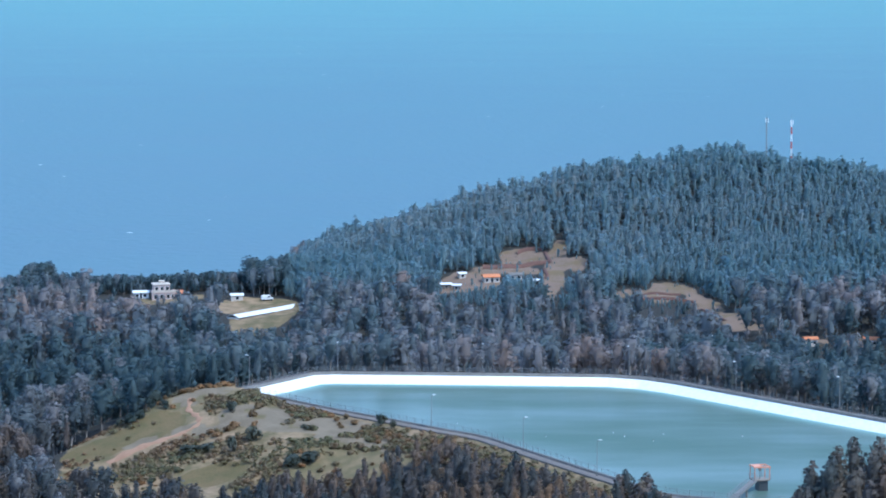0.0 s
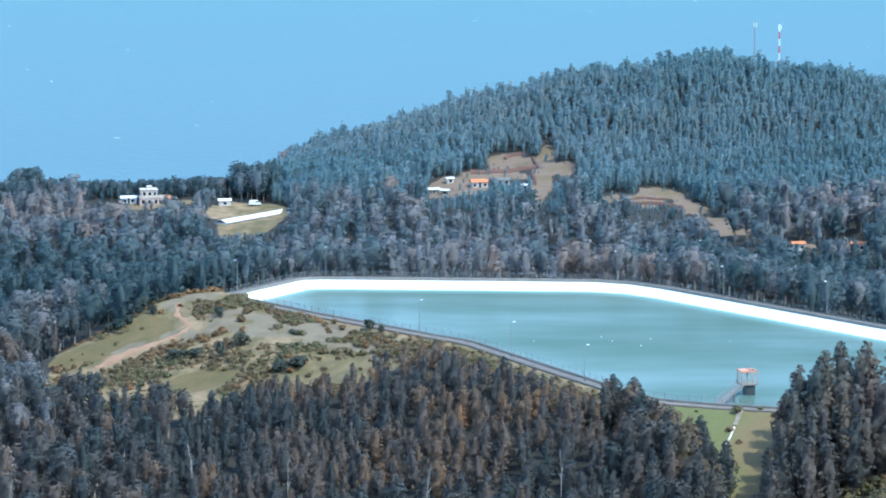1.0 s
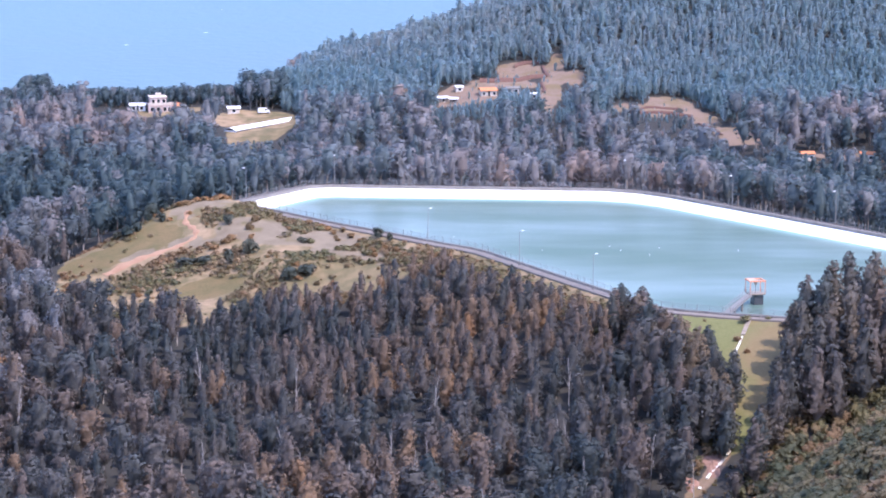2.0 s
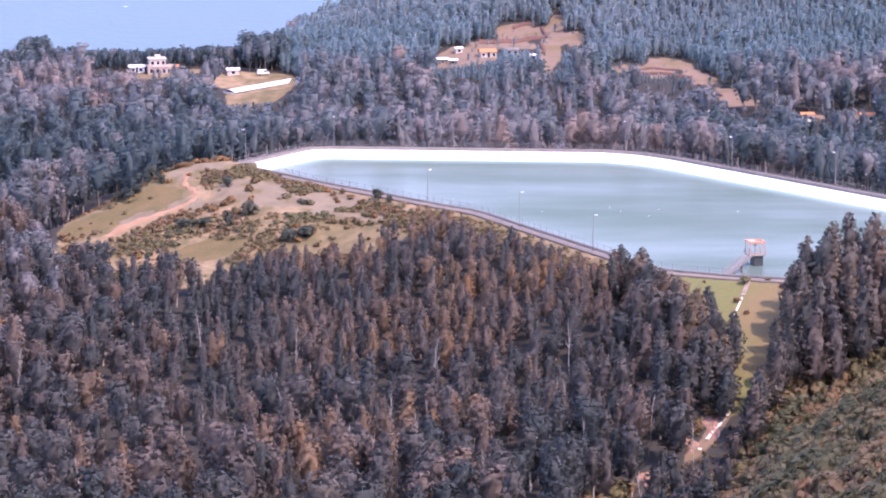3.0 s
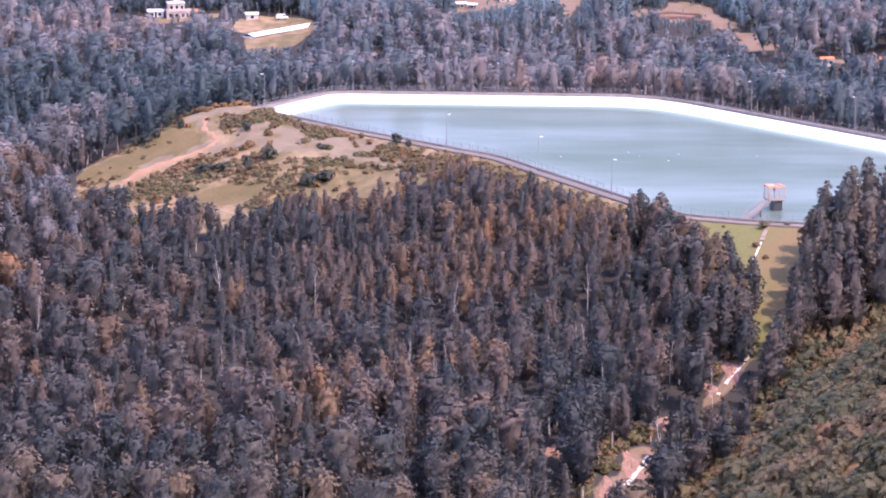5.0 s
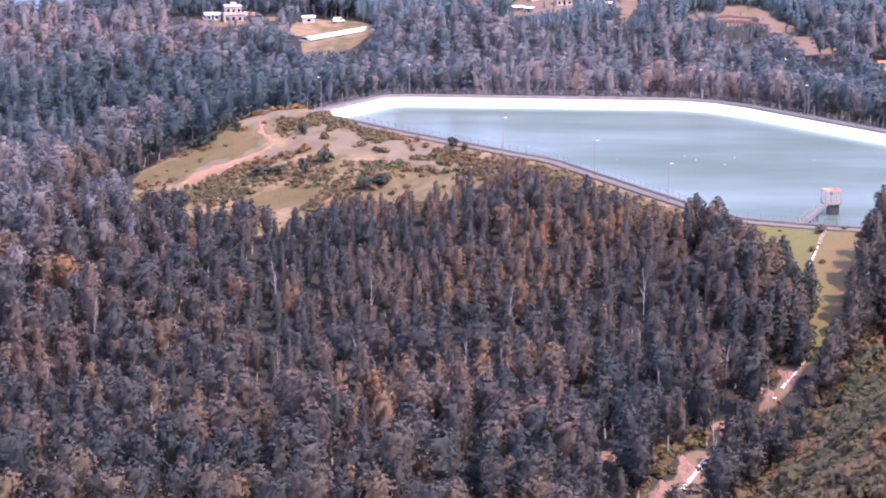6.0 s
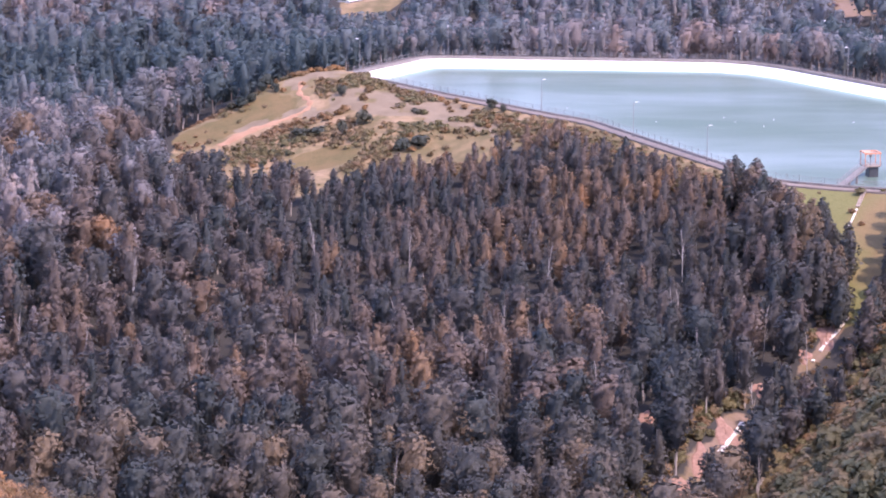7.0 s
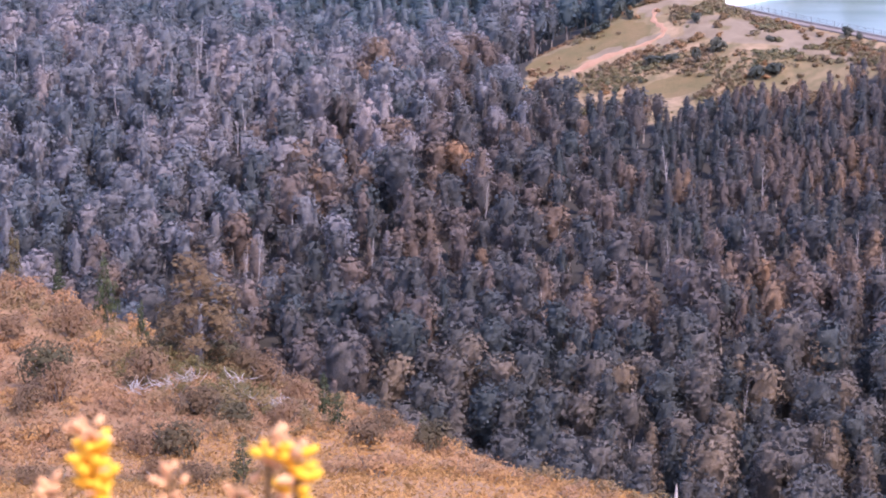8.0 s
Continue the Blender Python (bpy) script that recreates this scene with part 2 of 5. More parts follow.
def rounded(points, times=2, cut=0.06):
    """Cuts the corners of a closed outline."""
    for _ in range(times):
        points = [((1 - c) * a[0] + c * b[0], (1 - c) * a[1] + c * b[1]) for a, b in zip(points, points[1:] + points[:1]) for c in (cut, 1 - cut)]
    return points


RIM_LINE = np.array(rounded(RIM))


def rim_distance(x, y):
    """Metres from the basin's rim, positive outside."""
    best = np.full(np.shape(x), 1e9)
    inside = np.zeros(np.shape(x), bool)
    for a, b in zip(RIM_LINE, np.roll(RIM_LINE, -1, 0)):
        d = b - a
        s = np.clip(((x - a[0]) * d[0] + (y - a[1]) * d[1]) / (d @ d), 0, 1)
        best = np.minimum(best, np.hypot(x - a[0] - s * d[0], y - a[1] - s * d[1]))
        if a[1] != b[1]:
            inside ^= ((a[1] > y) != (b[1] > y)) & (x < d[0] * (y - a[1]) / (b[1] - a[1]) + a[0])
    return np.where(inside, -best, best)


def segment(x, y, a, b):
    """Share along and distance from the line a-b, and the side (positive: to its left)."""
    d = np.subtract(b, a)
    s = np.clip(((x - a[0]) * d[0] + (y - a[1]) * d[1]) / (d @ d), 0, 1)
    side = (d[0] * (y - a[1]) - d[1] * (x - a[0])) / np.hypot(*d)
    return s, np.hypot(x - a[0] - s * d[0], y - a[1] - s * d[1]), side


def larger(a, b, k):
    """Smooth maximum."""
    h = np.clip(0.5 + 0.5 * (a - b) / k, 0, 1)
    return b + (a - b) * h + k * h * (1 - h)


def soft(v, k):
    return k * np.logaddexp(0, v / k)


def bell(v, width):
    return np.exp(-(v / width) ** 2)


def step(v, a, b):
    s = np.clip((v - a) / (b - a), 0, 1)
    return s * s * (3 - 2 * s)


VALLEY_Y = (380, 440, 520, 600, 700, 760, 820, 900, 950, 1000, 1080, 1150, 1200, 1260, 1320, 1400, 1480, 1560, 1700)
VALLEY_Z = (-30, -34, -33, -27, -18, -13, -13, -19, -26, -30, -30, -24, -21, -21, -26, -34, -50, -75, -90)
RIDGE_X = (-320, -160, -115, -92, -72, -50, 0, 60, 125, 200, 330)
RIDGE_Z = (-60, -58, -52, -44, -35, -25.3, -10.8, 4.6, 13.5, 3, -15)
SLOPE_Y = (-150, -30, 0, 2.7, 5, 20, 50, 95, 120, 145, 175, 190, 230, 300, 400, 480, 600)
SLOPE_Z = (195, 152, 142.4, 141.9, 139.8, 133, 122, 110.3, 103.5, 97.6, 95.3, 95.2, 80, 48, 5, -25, -75)


def wrinkles(x, y):
    """Small uneven ground, from a few crossing waves."""
    return (0.7 * np.sin(x * 0.11 + 1.3 * np.sin(y * 0.05)) + 0.6 * np.sin(y * 0.13 + 1.1 * np.sin(x * 0.07)) + 0.25 * np.sin(x * 0.43 + y * 0.31))


def land(x, y):
    """Height of the ground."""
    x, y = np.asarray(x, float), np.asarray(y, float)
    z = np.interp(y, VALLEY_Y, VALLEY_Z) + wrinkles(x, y)
    z = z - 12 * bell(x + 135, 60) * bell(y - 905, 80)
    z = z + (np.interp(x, RIDGE_X, RIDGE_Z) + 34) * bell(y - 1400, 100) * (y < 1400) + (np.interp(x, RIDGE_X, RIDGE_Z) + 34) * bell(y - 1400, 70) * (y >= 1400)
    z = z - 12 * step(y, 1235, 1300) * step(-x, 60, 90)
    right = 0.924 * (x - 31) - 0.382 * (y - 565)
    window = step(y, 420, 500) * (1 - step(y, 640, 720))
    z = z + window * (0.8 * np.minimum(soft(right - 8, 5), 60) - 6 * bell(right, 12))
    d = rim_distance(x, y)
    out = np.maximum(d - 5, 0)
    z = larger(z, -0.6 - 0.25 * out - 0.0012 * out ** 2, 3.0)
    s, far, side = segment(x, y, (-50, 866), (-106, 823))
    spur = 0.8 + 4.5 * bell(s - 0.35, 0.3) - 12.0 * s ** 1.3 - np.where(side > 0, 0.09 * far + 0.3 * np.maximum(far - 62, 0), 0.42 * far)
    z = larger(z, spur + 0.3 * wrinkles(x * 2, y * 2), 2.5)
    past = 0.78 * (x + 57) + 0.63 * (y - 190) + 1.0
    hill = np.interp(y, SLOPE_Y, SLOPE_Z) - 0.5 * soft(past, 4) * step(y, 20, 90) + 0.5 * wrinkles(x * 1.7, y * 1.7) * step(y, 10, 60)
    z = np.where(y < 480, larger(z, hill, 6.0), z)
    level = np.where(d < 6, -0.45, z)
    z = np.where(d < 10, level + (z - level) * step(d, 6, 10), z)
    z = np.where(d < 0, np.maximum(-1.2 + 0.8 * d, -9), z)
    return z


def height(x, y):
    return float(land(np.array([x]), np.array([y]))[0])


# zones of cover, 0 to 1
def zone_scrub(x, y):
    s, far, side = segment(x, y, (-50, 850), (-104, 822))
    d = rim_distance(x, y)
    line = y + 0.42 * np.abs(x + 30) * (x > -30) - 775 - 10 * np.sin(x * 0.12)
    near = step(line, -12, 4) * (1 - step(far, 70, 84)) * (x < 60) * (d > 0) * np.where(side > 0, 1, 1 - step(far, 14, 22))
    bank = 1 - step(d, 9, 15)
    near = near * step(x, -103, -97)
    return np.maximum(np.clip(near, 0, 1) * (x < 5), bank)


def zone_lawn(x, y):
    d = rim_distance(x, y)
    middle = 69 + (y - 710) * 0.07
    half = 15 - (711 - y) * 0.17
    return (1 - step(np.abs(x - middle), half - 2, half + 2)) * (y < 722) * step(y, 648, 656) * (d > -2)


def zone_heath(x, y):
    return (1 - step(y, 300, 420)) * 1.0


def zone_slope(x, y):
    """The shrubby bank beyond the gully."""
    right = 0.924 * (x - 31) - 0.382 * (y - 565)
    return step(right, 4, 9) * (y > 400) * (1 - step(y - 0.68 * (x - 68), 638, 654))


def gully_line(y):
    """Where the gully's bed runs."""
    return np.interp(y, (520, 560, 575, 586, 596, 606, 614, 630, 641, 655), (10, 20.5, 25.6, 28.8, 32.0, 35.4, 38.0, 45.5, 54.0, 62.5))


def before_gully(x, y):
    """Where tall growth would close the view along the gully's bed."""
    w = np.zeros(np.shape(x), bool)
    for ahead in (0, 4, 8, 12):
        at = y + ahead
        w |= (x - gully_line(at) * y / at > -2.6) & (x - gully_line(at) * y / at < 2.4) & (((at > 638) & (at < 657)) | ((at > 570) & (at < 616)))
    return w


def zone_gully(x, y):
    return bell(x - gully_line(y) + 0.8 * np.sin(y * 0.3), 3.2 - 1.0 * step(y, 632, 640)) * (y > 540) * (y < 657) * (1 - 0.8 * step(y, 615, 621) * (1 - step(y, 634, 640)))


def oval(x, y, cx, cy, rx, ry, turn=0.0):
    c, s = math.cos(turn), math.sin(turn)
    u, v = (x - cx) * c + (y - cy) * s, -(x - cx) * s + (y - cy) * c
    return 1 - step(np.hypot(u / rx, v / ry), 0.8, 1.1)


def zone_field(x, y):
    return np.maximum(np.maximum(oval(x, y, -67, 1176, 13, 36, -0.12), oval(x, y, -73, 1196, 15, 16)), oval(x, y, -108, 1212, 18, 10))


def zone_turf(x, y):
    """The smooth grassy flank of the spur, beyond the track."""
    w = np.maximum(oval(x, y, -77, 832, 9, 9, 0.6), oval(x, y, -88, 826, 15, 6.5, 0.35))
    return np.maximum(w, 0.9 * oval(x, y, -59, 796, 10, 7))


def zone_sand(x, y):
    """Pale trodden ground along the basin."""
    w = oval(x, y, -45, 826, 17, 11, -0.5)
    for blob in ((-59, 825, 9, 3.5, 0.2), (-75, 825, 12, 2.6, 0.35), (-63, 852, 7, 4, 0.3), (-28, 815, 14, 9, -0.8), (-12, 800, 12, 6, -0.8), (-69, 846, 4, 5, 0), (-90, 843, 8, 5, 0.6)):
        w = np.maximum(w, oval(x, y, *blob))
    return w * (zone_scrub(x, y) > 0.2) * (0.42 + 0.6 * (np.sin(x * 0.5 + 1.2 * np.sin(y * 0.36)) * np.sin(y * 0.47) > -0.35))


def zone_bare(x, y):
    w = oval(x, y, 45, 1258, 5, 54, -0.065)
    for blob in ((54, 1268, 5, 11, 0), (33, 1289, 11, 15, 0.3), (29, 1262, 12, 10, 0), (10, 1240, 13, 20, 0), (20, 1262, 8, 14, 0), (5, 1226, 7, 10, 0), (74, 1214, 11, 8, 0), (90, 1222, 9, 13, 0.2), (82, 1205, 8, 8, 0), (100, 1198, 6, 20, 0.25), (111, 1160, 8, 18, 0.3), (131, 1124, 9, 8, 0), (149, 1126, 9, 7, 0)):
        w = np.maximum(w, oval(x, y, *blob))
    return np.clip(w + 0.42 * np.sin(x * 0.41 + 1.7 * np.sin(y * 0.13)) * np.sin(y * 0.19 + 1.3 * np.sin(x * 0.23)) * (w > 0.05), 0, 1)


# ---------------------------------------------------------------- mesh helpers
def quads_mesh(name, verts, quads, mats, index=None, tint=None, smooth=False, normals=None, solid=None):
    """A mesh from arrays of vertices and four-cornered faces."""
    me = bpy.data.meshes.new(name)
    verts, quads = np.asarray(verts, np.float32), np.asarray(quads, np.int32)
    me.vertices.add(len(verts)), me.loops.add(quads.size), me.polygons.add(len(quads))
    me.vertices.foreach_set("co", verts.ravel())
    me.loops.foreach_set("vertex_index", quads.ravel())
    me.polygons.foreach_set("loop_start", np.arange(0, quads.size, 4, dtype=np.int32))
    for m in mats:
        me.materials.append(m)
    if index is not None:
        me.polygons.foreach_set("material_index", np.asarray(index, np.int32))
    if tint is not None:
        layer = me.attributes.new("tint", "FLOAT", "FACE")
        layer.data.foreach_set("value", np.asarray(tint, np.float32))
    if smooth:
        me.polygons.foreach_set("use_smooth", np.ones(len(quads), bool))
    if normals is not None:
        uv = np.tile(np.array((0, 0, 1, 0, 1, 1, 0, 1), np.float32), (len(quads), 1))
        if solid is not None:
            uv[np.asarray(solid, bool)] = 0.5
        me.uv_layers.new(name="leaf").data.foreach_set("uv", uv.ravel())
        me.attributes.new("custom_normal", "FLOAT_VECTOR", "POINT").data.foreach_set("vector", np.asarray(normals, np.float32).ravel())
    me.update(calc_edges=True)
    return me


def part(name, bm, material, parent, label=""):
    """Links a bmesh as one mesh object under a thing or a part."""
    me = bpy.data.meshes.new(name)
    bm.to_mesh(me)
    bm.free()
    me.materials.append(material)
    ob = new(name, me)
    ob.parent = parent
    return tagged(ob, label) if label else ob


def empty(name, m, label, category, group="", kind=""):
    ob = new(name)
    ob.matrix_world = m
    return tagged(ob, label, category, group, kind)


def box(bm, x0, x1, y0, y1, z0, z1, bevel=0.0):
    made = bmesh.ops.create_cube(bm, size=1)["verts"]
    bmesh.ops.scale(bm, vec=(x1 - x0, y1 - y0, z1 - z0), verts=made)
    bmesh.ops.translate(bm, vec=((x0 + x1) / 2, (y0 + y1) / 2, (z0 + z1) / 2), verts=made)
    if bevel:
        bmesh.ops.bevel(bm, geom=list({e for v in made for e in v.link_edges}), offset=bevel, segments=2, affect="EDGES")
    return bm


def tube(bm, a, b, r0, r1=None, sides=6):
    """A tapered round bar from a to b."""
    a, b = Vector(a), Vector(b)
    turn = (b - a).to_track_quat("Z", "Y").to_matrix().to_4x4()
    bmesh.ops.create_cone(bm, cap_ends=True, segments=sides, radius1=r0, radius2=r0 if r1 is None else r1, depth=(b - a).length,
                          matrix=Matrix.Translation((a + b) / 2) @ turn)
    return bm


def ribbon(name, line, offsets, zs, material, ground=False, closed=False, smooth=True):
    """A strip that follows a line in plan; offsets to its left and heights for each edge."""
    line = np.asarray(line, float)
    tangent = np.roll(line, -1, 0) - np.roll(line, 1, 0)
    if not closed:
        tangent[0], tangent[-1] = line[1] - line[0], line[-1] - line[-2]
    tangent /= np.linalg.norm(tangent, axis=1)[:, None]
    normal = np.stack([-tangent[:, 1], tangent[:, 0]], 1)
    cols = []
    for off, z in zip(offsets, zs):
        p = line + normal * np.asarray(off).reshape(-1, 1)
        cols.append(np.column_stack([p, (land(p[:, 0], p[:, 1]) if ground else 0) + np.zeros(len(p)) + z]))
    verts = np.stack(cols, 1).reshape(-1, 3)
    n, k = len(line), len(offsets)
    quads = [(i * k + j, ((i + 1) % n) * k + j, ((i + 1) % n) * k + j + 1, i * k + j + 1) for i in range(n if closed else n - 1) for j in range(k - 1)]
    return quads_mesh(name, verts, [q[::-1] for q in quads], [material], smooth=smooth)


def curve_through(points, per=8):
    """A smooth line through points in plan."""
    p = np.array([points[0], *points, points[-1]], float)
    out = []
    for i in range(1, len(p) - 2):
        for t in np.arange(per) / per:
            a, b, c, d = p[i - 1:i + 3]
            out.append(0.5 * (2 * b + (c - a) * t + (2 * a - 5 * b + 4 * c - d) * t * t + (3 * b - a - 3 * c + d) * t ** 3))
    return np.array(out + [p[-1]])


# ---------------------------------------------------------------- ground and sea
def lines(*spans):
    return np.unique(np.concatenate([np.arange(a, b + 0.01, s) for a, b, s in spans]).round(3))


def build_ground():
    xs = lines((-520, -240, 20), (-240, -120, 6), (-120, 165, 2.5), (165, 240, 6), (240, 520, 20))
    ys = lines((-150, -10, 10), (-10, 30, 2), (30, 210, 3), (210, 460, 8), (460, 640, 5), (640, 910, 2.5), (910, 1500, 6), (1500, 1700, 20))
    gx, gy = np.meshgrid(xs, ys)
    x, y = gx.ravel(), gy.ravel()
    n = len(xs)
    i = (np.arange(len(ys) - 1)[:, None] * n + np.arange(n - 1)).ravel()
    me = quads_mesh("ground", np.column_stack([x, y, land(x, y)]), np.column_stack([i, i + 1, i + n + 1, i + n]), [ground_mat], smooth=True)
    for name, w in (("scrub", np.maximum(zone_scrub(x, y), zone_field(x, y))), ("turf", zone_turf(x, y)), ("sand", zone_sand(x, y)), ("heath", np.maximum(zone_heath(x, y), 0.8 * zone_slope(x, y))),
                    ("lawn", zone_lawn(x, y)), ("bare", np.maximum(zone_bare(x, y), 0.95 * zone_gully(x, y)))):
        me.attributes.new(name, "FLOAT", "POINT").data.foreach_set("value", w.astype(np.float32))
    return tagged(new("ground", me), "hilly ground with forest litter, scrub grass and bare earth", "ground", kind="structure")


ground = build_ground()
SEA = -58.0


def build_sea():
    bm = bmesh.new()
    bmesh.ops.create_grid(bm, x_segments=8, y_segments=8, size=9000)
    me = bpy.data.meshes.new("water")
    bm.to_mesh(me)
    bm.free()
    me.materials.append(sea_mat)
    ob = tagged(new("water", me), "blue open sea with small whitecaps", "sea", kind="structure")
    ob.location = (0, 2000, SEA)
    return ob


build_sea()

# ---------------------------------------------------------------- basin
def build_basin():
    line = RIM_LINE
    # the outline runs so that its left is the inside
    area = np.sum(line[:, 0] * np.roll(line[:, 1], -1) - np.roll(line[:, 0], -1) * line[:, 1])
    if area < 0:
        line = line[::-1]
    tagged(new("basin_liner", ribbon("basin_liner", line, (0.0, 3.6, 10.0), (-0.5, -2.6, -6.0), liner_mat, closed=True, smooth=False)),
                   "bright white sloping liner of the reservoir", "liner", kind="structure")
    tagged(new("kerb", ribbon("kerb", line, (-0.7, -0.7, 0.0, 0.0), (-0.6, 0.3, 0.3, -0.55), concrete, closed=True, smooth=False)),
                  "grey concrete kerb along the reservoir's rim", "kerb", kind="structure")
    tagged(new("road", ribbon("road", line, (-3.5, -3.3, -0.7), (-0.7, -0.2, -0.2), tarmac, closed=True, smooth=False)),
                  "narrow grey service road round the reservoir", "road", kind="structure")
    tagged(new("gutter", ribbon("gutter", line, (-4.0, -4.0, -3.52, -3.52), (-0.9, -0.1, -0.1, -0.6), gutter_stone, closed=True, smooth=False)),
                    "dark stone gutter edge along the service road", "gutter", kind="structure")
    # the water's sheet runs in under the liner's slope
    xs, ys = np.arange(-56, 162, 1.5), np.arange(704, 902, 1.5)
    gx, gy = [g.ravel() for g in np.meshgrid(xs, ys)]
    d = rim_distance(gx, gy)
    i = (np.arange(len(ys) - 1)[:, None] * len(xs) + np.arange(len(xs) - 1)).ravel()
    quads = np.column_stack([i, i + 1, i + len(xs) + 1, i + len(xs)])
    quads = quads[np.max(d[quads], axis=1) < -1.2]
    me = quads_mesh("water", np.column_stack([gx, gy, np.full(len(gx), -2.6)]), quads, [], smooth=True)
    me.attributes.new("depth", "FLOAT", "POINT").data.foreach_set("value", np.clip((-d - 3.6) / 7, 0, 1).astype(np.float32))
    # sheen mask: strongest at the near bank, fading outwards
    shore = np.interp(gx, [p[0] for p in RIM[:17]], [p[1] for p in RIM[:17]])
    me.attributes.new("bank_sheen", "FLOAT", "POINT").data.foreach_set("value", np.exp(-np.maximum(gy - shore, 0) / 26).astype(np.float32))
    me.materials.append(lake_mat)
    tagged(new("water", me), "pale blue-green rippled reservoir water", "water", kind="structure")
    return line


BASIN = build_basin()

# ---------------------------------------------------------------- plants
def unit(v):
    return v / np.maximum(np.linalg.norm(v, axis=-1, keepdims=True), 1e-9)


def leaves(rng, centres, normals, length, width, jitter=0.4, crown=None, hang=0.0):
    """Bent diamond leaves or sprays, one quad each, hanging and turned outwards."""
    n = unit(normals + jitter * rng.normal(size=normals.shape))
    u = unit(np.cross(n, rng.normal(size=n.shape)))
    if hang:
        u = unit((np.array((0, 0, 1.0)) - n * n[:, 2:]) * hang + 0.45 * u)
    v = np.cross(n, u)
    length, width = 1.5 * length, 1.5 * width
    a = (length * rng.uniform(0.55, 1.45, len(n)))[:, None] * 0.5
    b = (width * rng.uniform(0.6, 1.3, len(n)))[:, None] * 0.5
    verts = np.stack([centres + u * a + v * b * 0.5, centres - u * a * 0.4 + v * b - n * b * 0.35, centres - u * a - v * b * 0.4, centres + u * a * 0.3 - v * b - n * b * 0.35], 1).reshape(-1, 3)
    # the light falls on the crown as a whole, softened leaf by leaf
    crown = normals if crown is None else crown
    crown = unit(unit(crown) + 0.07 * rng.normal(size=n.shape))
    return verts, np.arange(len(verts)).reshape(-1, 4), np.repeat(crown, 4, 0)


def limb(points, radii, sides=4):
    """A tapered branch along points."""
    points = np.asarray(points, float)
    ring = np.arange(sides) * 2 * np.pi / sides
    verts, quads = [], []
    for i, (p, r) in enumerate(zip(points, radii)):
        d = unit(points[min(i + 1, len(points) - 1)] - points[max(i - 1, 0)])
        s = unit(np.cross(d, (0.3, 0.9, 0.1)))
        t = np.cross(d, s)
        verts += [p + r * (math.cos(a) * s + math.sin(a) * t) for a in ring]
        if i:
            quads += [((i - 1) * sides + k, (i - 1) * sides + (k + 1) % sides, i * sides + (k + 1) % sides, i * sides + k) for k in range(sides)]
    return np.array(verts), np.array(quads)


def joined(pieces):
    verts, quads, total = [], [], 0
    for v, q in [p[:2] for p in pieces]:
        verts.append(v), quads.append(q + total)
        total += len(v)
    return np.concatenate(verts), np.concatenate(quads)


